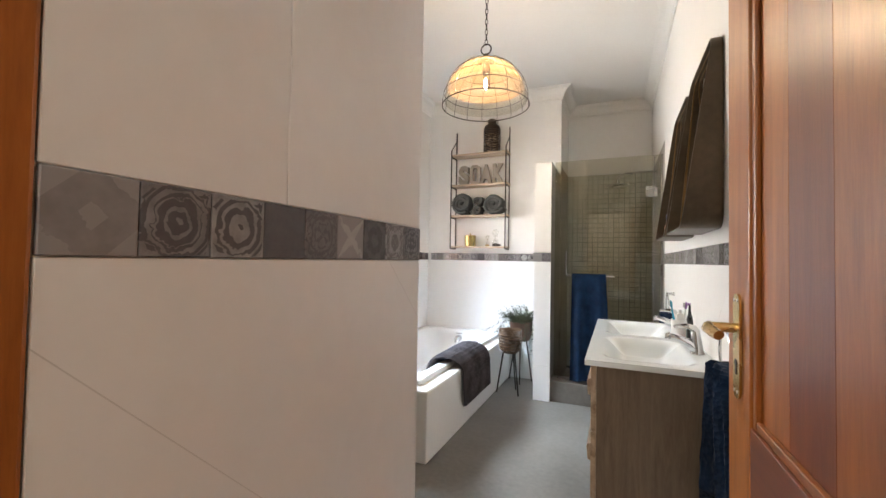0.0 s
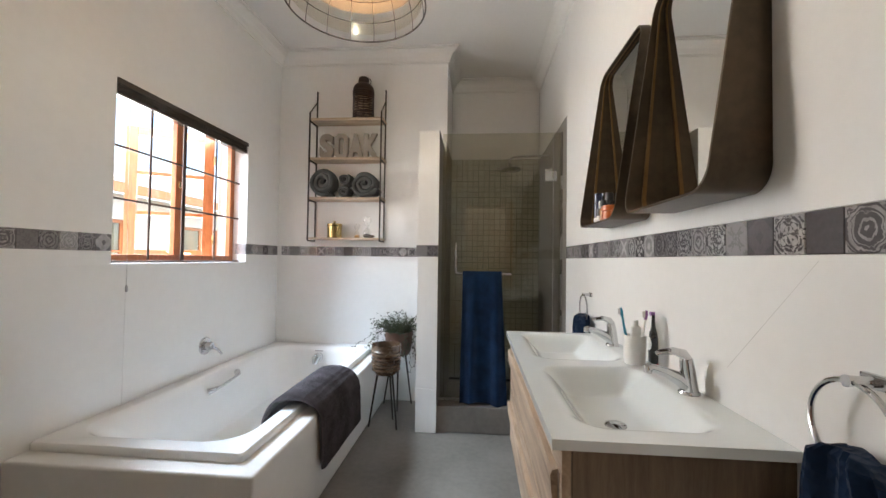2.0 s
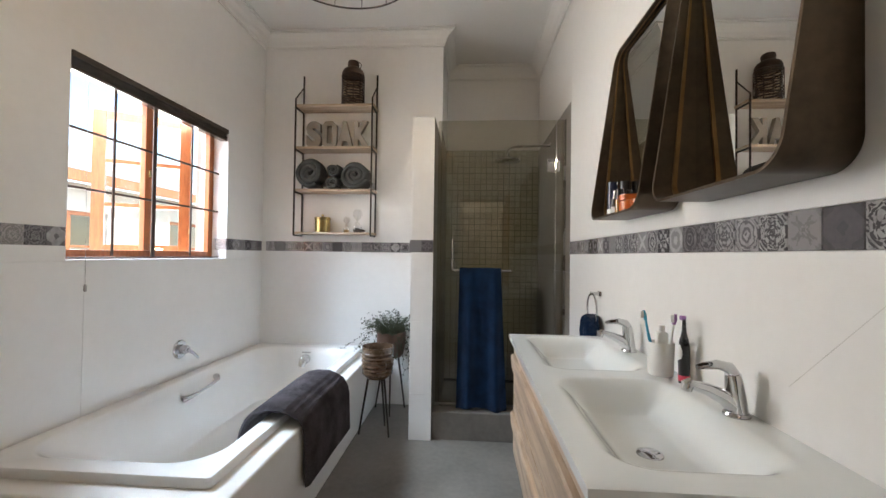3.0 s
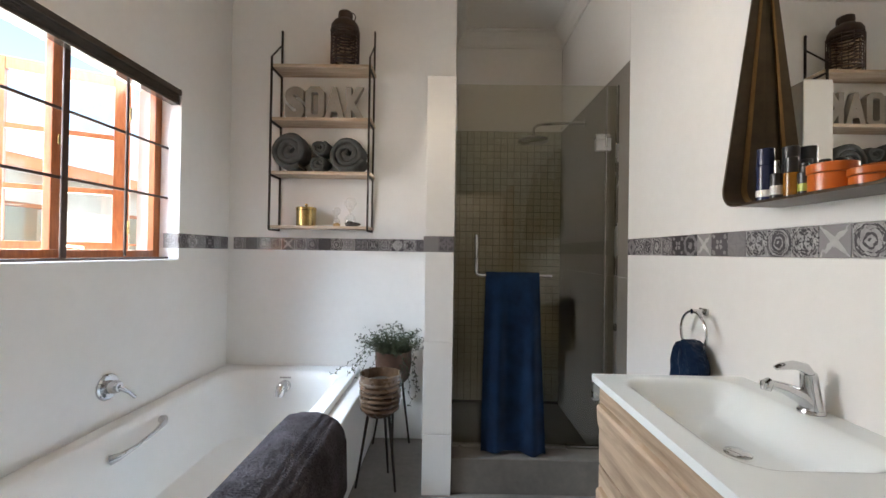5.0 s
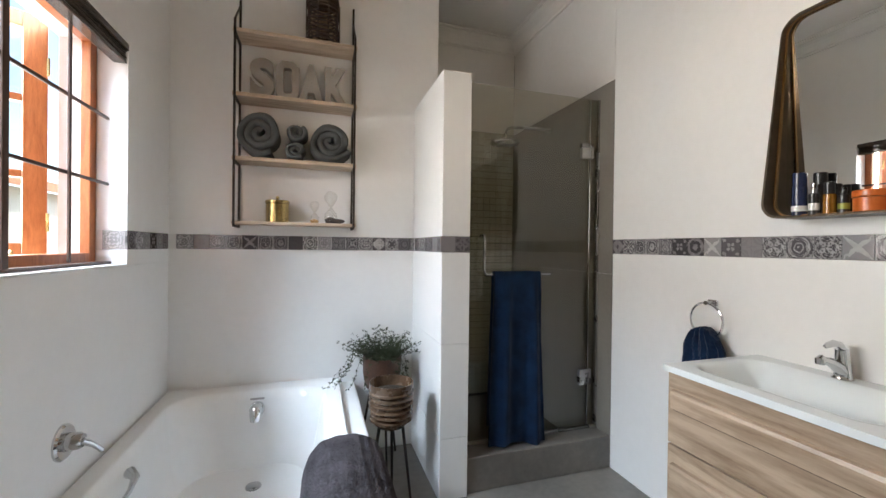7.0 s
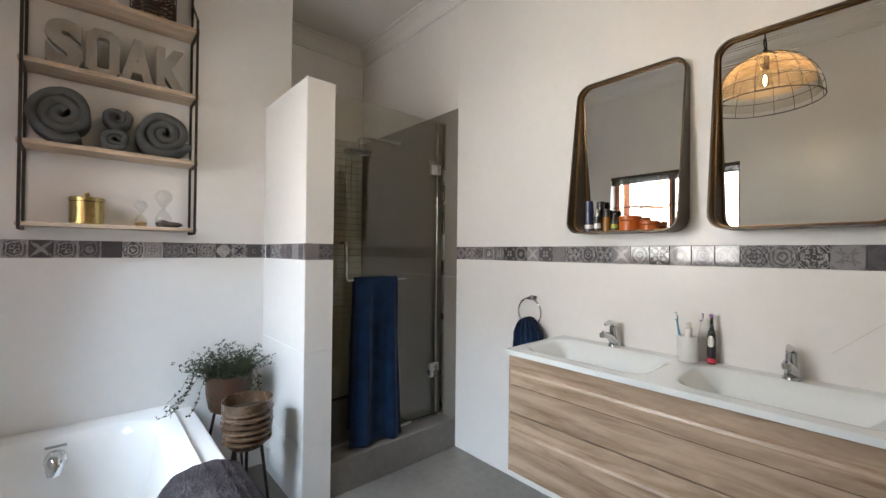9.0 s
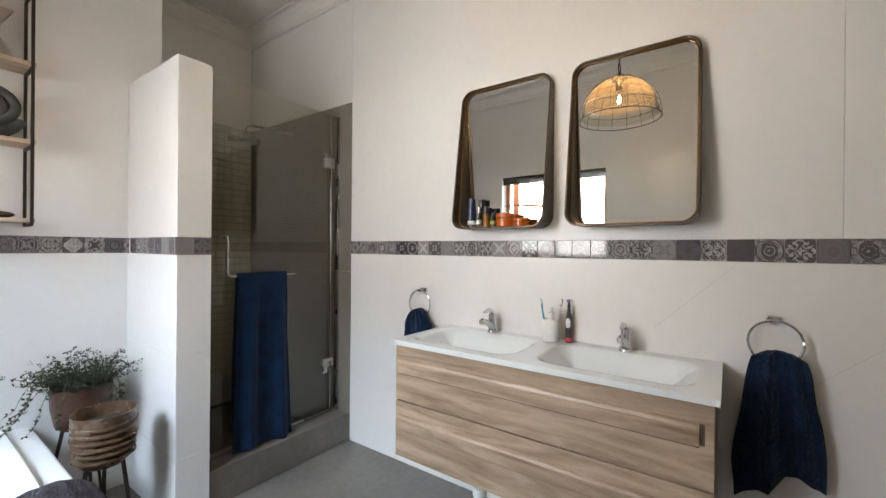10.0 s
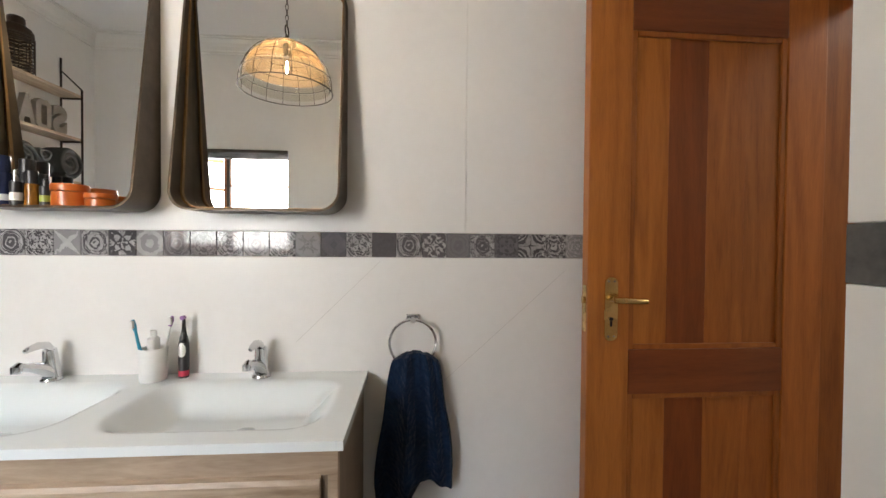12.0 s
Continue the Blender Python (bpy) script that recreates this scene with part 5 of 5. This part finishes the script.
# the standing letters
for ch, x, s in (("S", -1.535, 1.0), ("O", -1.405, 1.0), ("A", -1.288, 1.0), ("K", -1.148, 1.0)):
    cu = bpy.data.curves.new("letter", "FONT")
    cu.body, cu.size, cu.extrude, cu.offset, cu.bevel_depth, cu.resolution_u = ch, 0.262, 0.020, 0.0145, 0.001, 6
    tmp = new("tmp", cu)
    bpy.context.view_layer.update()
    me = bpy.data.meshes.new_from_object(tmp.evaluated_get(bpy.context.evaluated_depsgraph_get()))
    bpy.data.objects.remove(tmp)
    xs, ys = [v.co.x for v in me.vertices], [v.co.y for v in me.vertices]
    wide = {"S": 0.122, "O": 0.118, "A": 0.132, "K": 0.124}[ch]
    fx, fy = wide / (max(xs) - min(xs)), 0.212 / (max(ys) - min(ys))
    x0, y0 = min(xs), min(ys)
    for v in me.vertices:
        v.co = Vector(((v.co.x - x0) * fx, -v.co.z, (v.co.y - y0) * fy))
    me.materials.clear()
    me.materials.append(SOAKGREY)
    if ch == "O":
        def octagon(i, c, y):
            x0, x1, z0, z1 = i, wide - i, i, 0.212 - i
            return [(px, y, pz) for px, pz in ((x0 + c, z0), (x1 - c, z0), (x1, z0 + c), (x1, z1 - c), (x1 - c, z1), (x0 + c, z1), (x0, z1 - c), (x0, z0 + c))]
        loops = [octagon(0, 0.030, -0.021), octagon(0, 0.030, 0.021), octagon(0.037, 0.008, 0.021), octagon(0.037, 0.008, -0.021)]
        block = fix(bm_loft(loops + [loops[0]], (False, False)))
        block.to_mesh(me)
        block.free()
    ob = tagged(new("letter_" + ch.lower(), me), "grey standing letter " + ch + " on the shelf", "letter", "standing letters")
    ob.matrix_world = pose(x, 4.345, TOPS[1] + 0.0005)


def make_roll(x, z0, r, y0, y1, seed, turns=2.7, squash=1.0, label="plump rolled charcoal towel on the shelf"):
    """A rolled towel: a thick cloth strip wound in a spiral, axis along y, with soft rounded cloth edges."""
    rng = random.Random(seed)
    n = 190
    th = r / (turns + 0.5)
    a0 = rng.uniform(0, 6.28)
    ph = [rng.uniform(0, 6.28) for _ in range(3)]
    cent = []
    for i in range(n + 1):
        f = i / n
        a = a0 + f * turns * 2 * math.pi
        rr = th * 0.38 + (r - th * 0.88) * f
        wob = 1 + 0.05 * math.sin(a * 2 + ph[0]) + 0.035 * math.sin(a * 3.4 + ph[1])
        d = Vector((math.cos(a), math.sin(a)))
        cent.append((d * rr * wob, d))
    deep = y1 - y0
    stations = [(0.0, 0.16), (0.004, 0.30), (0.010, 0.41), (0.020, 0.475), (0.034, 0.495)]
    stations += [(0.034 + (deep - 0.068) * k / 6, 0.495) for k in range(1, 6)]
    stations += [(deep - y, h) for y, h in stations[4::-1]]
    rings = []
    for y, h in stations:
        outer, inner = [], []
        end = max(0.0, 1 - min(y, deep - y) / 0.034)
        for i, (c, d) in enumerate(cent):
            shift = (0.010 * noise.noise(Vector((i * 0.045, seed, 0))) + 0.022 * (1 - i / n) ** 2) * end * (1 if y < deep / 2 else -1)
            lump = 0.0035 * noise.noise(Vector((i * 0.09, y * 14, seed))) + 0.0016 * noise.noise(Vector((i * 0.6, y * 90, seed)))
            o, q = c + d * (th * h + lump), c - d * (th * h - lump)
            outer.append((o.x, y0 + y + shift, o.y * squash))
            inner.append((q.x, y0 + y + shift, q.y * squash))
        rings.append(outer + inner[::-1])
    ob = tagged(part("rolled_towel", fix(bm_loft(rings)), CHARCOAL, None, "", True), label, "towel", "rolled towels on the shelf")
    low = min(v.co.z for v in ob.data.vertices)
    ob.location = (x, 0, z0 - low)
    return ob


T3 = TOPS[2]
make_roll(-1.474, T3, 0.123, 4.245, 4.418, 1)
make_roll(-1.297, T3, 0.066, 4.262, 4.418, 2, 1.9, 0.80, "small rolled charcoal towel on the shelf")
make_roll(-1.296, T3 + 0.100, 0.062, 4.266, 4.418, 3, 1.9, 0.9, "small rolled charcoal towel resting on another roll")
make_roll(-1.116, T3, 0.121, 4.245, 4.418, 4)

T4 = TOPS[3]
tin = thing("brass_canister", pose(-1.392, 4.34, T4), "hammered brass canister with knobbed lid", "canister")
part("body", bm_lathe(cyl(0.060, 0, 0.102, 0.003), 40), GOLD_TIN, tin, "", True)
part("lid", bm_lathe([(0, 0.102), (0.062, 0.102), (0.063, 0.105), (0.063, 0.116), (0.058, 0.120), (0.02, 0.123), (0, 0.123)], 40), GOLD_TIN, tin, "brass lid", True)
part("knob", bm_lathe([(0.004, 0.122), (0.006, 0.128), (0.010, 0.134), (0.008, 0.142), (0, 0.144)], 16), BRASS, tin, "", True)


def make_hourglass(x, y, h, r, sand, label):
    g = thing("hourglass", pose(x, y, T4), label, "hourglass", "hourglasses on the shelf")
    c = h / 2
    part("bulb", bm_lathe([(0.0, 0.001), (r * 0.75, 0.001), (r, c * 0.30), (r * 0.95, c * 0.55), (r * 0.45, c * 0.85), (0.0035, c), (r * 0.45, c * 1.15), (r * 0.98, c * 1.5), (r, c * 1.7), (r * 0.6, c * 1.95), (0.0, c * 2)], 28), SAND_GLASS, g, "clear glass bulb", True)
    part("sand", bm_lathe([(0.0, 0.003), (r * 0.74, 0.003), (r * 0.95, c * 0.24), (r * 0.5, c * 0.36), (0, c * 0.42)], 24), sand, g, "", True)
    return g


make_hourglass(-1.198, 4.34, 0.125, 0.026, SAND_Y, "small clear hourglass with ochre sand")
make_hourglass(-1.110, 4.335, 0.185, 0.036, SAND_D, "clear hourglass with dark sand")
st = bmesh.new()
bmesh.ops.create_icosphere(st, subdivisions=3, radius=1.0, matrix=Matrix.LocRotScale((0, 0, 0.013), None, (0.042, 0.026, 0.0135)))
for v in st.verts:
    v.co += Vector((0.2, 0.15, 0.0)) * 0.02 * noise.noise(v.co * 40)
peb = tagged(part("pebble", st, SAND_D, None, "", True), "dark smooth pebble on the shelf", "stone")
peb.location = (-1.075, 4.296, T4)


# ---- pendant lamp ----
def make_lamp(x, y):
    l = thing("pendant_lamp", pose(x, y, 0), "hanging wire-cage lamp with amber glass dome shade", "lamp")
    zr, zt, R = 2.113, 2.386, 0.250

    def rad(z, r=R):
        f = (z - zr) / (zt - zr)
        return r * math.sqrt(max(0.0, 1 - (f * 0.985) ** 2.1)) ** 1.05
    zs = [zr + (zt - zr) * i / 14 for i in range(15)]
    cage = part("wire_cage", bm_tube([(R * math.cos(2 * math.pi * i / 60), R * math.sin(2 * math.pi * i / 60), zr) for i in range(60)], 0.0032, 6, True), BLACK_METAL, l, "dark wire cage")
    for z in (zr + 0.075, zr + 0.145, zr + 0.205):
        r = rad(z)
        part("hoop", bm_tube([(r * math.cos(2 * math.pi * i / 48), r * math.sin(2 * math.pi * i / 48), z) for i in range(48)], 0.0019, 6, True), BLACK_METAL, cage)
    for k in range(16):
        a = 2 * math.pi * k / 16
        part("rib", bm_tube([((rad(z)) * math.cos(a), (rad(z)) * math.sin(a), z) for z in zs], 0.0016, 5), BLACK_METAL, cage)
    zg = [zr + 0.022 + (zt - zr - 0.03) * i / 18 for i in range(19)]
    gr = [(max(0.012, rad(z) - 0.012), z) for z in zg]
    cut = next(i for i, z in enumerate(zg) if z > zr + 0.100)

    def sheet(prof):
        return fix(bm_loft([[(r * math.cos(2 * math.pi * i / 48), r * math.sin(2 * math.pi * i / 48), z) for i in range(48)] for r, z in prof], (False, False)))
    part("shade_top", sheet(gr[cut:]), AMBER_GLASS, l, "amber milk-glass upper shade", True)
    lower = gr[:cut + 1]
    sk = part("shade_skirt", sheet(lower + [(r - 0.003, z) for r, z in lower[::-1]]), CLEARGLASS, l, "clear glass lower shade", True)
    sk.visible_shadow = False
    part("cap", bm_lathe([(0.05, zt - 0.012), (0.045, zt + 0.004), (0.03, zt + 0.014), (0.014, zt + 0.020), (0.010, zt + 0.034), (0, zt + 0.034)], 28), BLACK_METAL, l, "dark metal cap", True)
    part("socket", bm_lathe([(0.0, zt - 0.01), (0.02, zt - 0.012), (0.021, zt - 0.075), (0.018, zt - 0.085), (0, zt - 0.085)], 20), BLACK_METAL, l, "", True)
    bl = part("bulb", bm_lathe([(0.010, zt - 0.085), (0.011, zt - 0.098), (0.018, zt - 0.122), (0.025, zt - 0.150), (0.022, zt - 0.170), (0.010, zt - 0.183), (0, zt - 0.185)], 24), CLEARGLASS, l, "clear glass bulb", True)
    bl.visible_shadow = False
    part("filament", bm_lathe([(0, zt - 0.172), (0.003, zt - 0.168), (0.0065, zt - 0.152), (0.0055, zt - 0.132), (0.003, zt - 0.112), (0, zt - 0.110)], 14), BULB, bl, "glowing warm filament", True)
    part("top_ring", bm_tube(arc((0, 0, zt + 0.062), 0.030, 0, 360, 28)[:-1], 0.004, 8, True), BLACK_METAL, l)
    chain = part("chain", bm_tube([(0, 0, HC - 0.03), (0, 0, HC - 0.028)], 0.003, 6), BLACK_METAL, l, "dark metal chain")
    # one link mesh, turned and repeated up to the ceiling
    pts = [(0.008 * math.cos(a), 0, 0.018 * math.sin(a)) for a in [2 * math.pi * i / 20 for i in range(20)]]
    link_ob = part("link", bm_tube(pts, 0.0022, 6, True), BLACK_METAL, chain)
    z, k = zt + 0.104, 0
    link_ob.location = (0, 0, z)
    while z < HC - 0.05:
        z, k = z + 0.0305, k + 1
        o = new("link", link_ob.data)
        o.parent, o.location, o.rotation_euler = chain, (0, 0, z), (0, 0, radians(90 * (k % 2)))
    part("ceiling_rose", bm_lathe([(0, HC - 0.001), (0.05, HC - 0.001), (0.05, HC - 0.012), (0.02, HC - 0.03), (0, HC - 0.03)], 28), BLACK_METAL, l, "", True)
    return l


make_lamp(-0.634, 2.43)

# ---- tile bands and mosaic: single pieces ----
PIECE = bpy.data.meshes.new_from_object(part("tmp", bm_box(-0.0395, 0.0395, -0.004, 0.004, -0.0395, 0.0395, 0.0012, segs=1), MOTIF))
bpy.data.objects.remove(bpy.data.objects["tmp"])


def band(parent, start, direction, count, normal, proud=0.0, piece=None):
    """Square patchwork tiles in a row; normal is the way the face looks."""
    d, n = Vector(direction), Vector(normal)
    rot = Matrix((d, -n, Vector((0, 0, 1)))).transposed().to_4x4()
    for i in range(count):
        o = new("tile", piece or PIECE)
        p = Vector(start) + d * 0.0801 * (i + 0.5) - n * (0.004 - 0.0008 - proud)
        o.matrix_world = Matrix.Translation((p.x, p.y, (B0 + B1) / 2)) @ rot
        o.parent = parent


band(wall_east, (XE, 3.846, 0), (0, -1, 0), 43, (-1, 0, 0))
band(wall_north, (XC - 0.006, YN, 0), (-1, 0, 0), 18, (0, -1, 0))
band(wall_west, (XW, WY1, 0), (0, 1, 0), 6, (1, 0, 0))
band(wall_west, (XW, WY0, 0), (0, -1, 0), 30, (1, 0, 0))
band(wall_west, (XW - 0.006, WY1, 0), (-1, 0, 0), 1, (0, -1, 0))
band(wall_pier, (PX1 + 0.0, PY0, 0), (-1, 0, 0), 1, (0, -1, 0))
band(wall_pier, (PX1 - 0.0745, PY0, 0), (-1, 0, 0), 1, (0, -1, 0), -0.0004)
band(wall_pier, (PX0, PY0 + 0.006, 0), (0, 1, 0), 7, (-1, 0, 0))
MATT_PIECE = PIECE.copy()
MATT_PIECE.materials[0] = MOTIF_MATT
band(wall_partition, (QX1, QY1 - 0.006, 0), (0, -1, 0), 9, (1, 0, 0), 0.0006, MATT_PIECE)
END_PIECE = PIECE.copy()
END_PIECE.materials[0] = WORN_TILE
band(wall_partition, (QX1, QY1, 0), (-1, 0, 0), 1, (0, 1, 0), 0.0006, END_PIECE)

pitch = 0.0546
cell = bpy.data.meshes.new_from_object(part("tmp", bm_box(-0.0258, 0.0258, -0.003, 0.003, -0.0258, 0.0258, 0.001, segs=1), MOSAIC))
bpy.data.objects.remove(bpy.data.objects["tmp"])
rest = bmesh.new()
for j in range(40):
    for i in range(16):
        x, z = XC + pitch * (i + 0.5), 2.208 - pitch * (j + 0.5)
        if j < 19:
            o = new("tile", cell)
            o.parent, o.location = wall_shower, (x, YB + 0.0025, z)
        else:
            bmesh.ops.create_cube(rest, size=1.0, matrix=Matrix.LocRotScale((x, YB + 0.0025, z), None, (0.0516, 0.006, 0.0516)))
tagged(part("tile", rest, MOSAIC, wall_shower), kind="stuff")
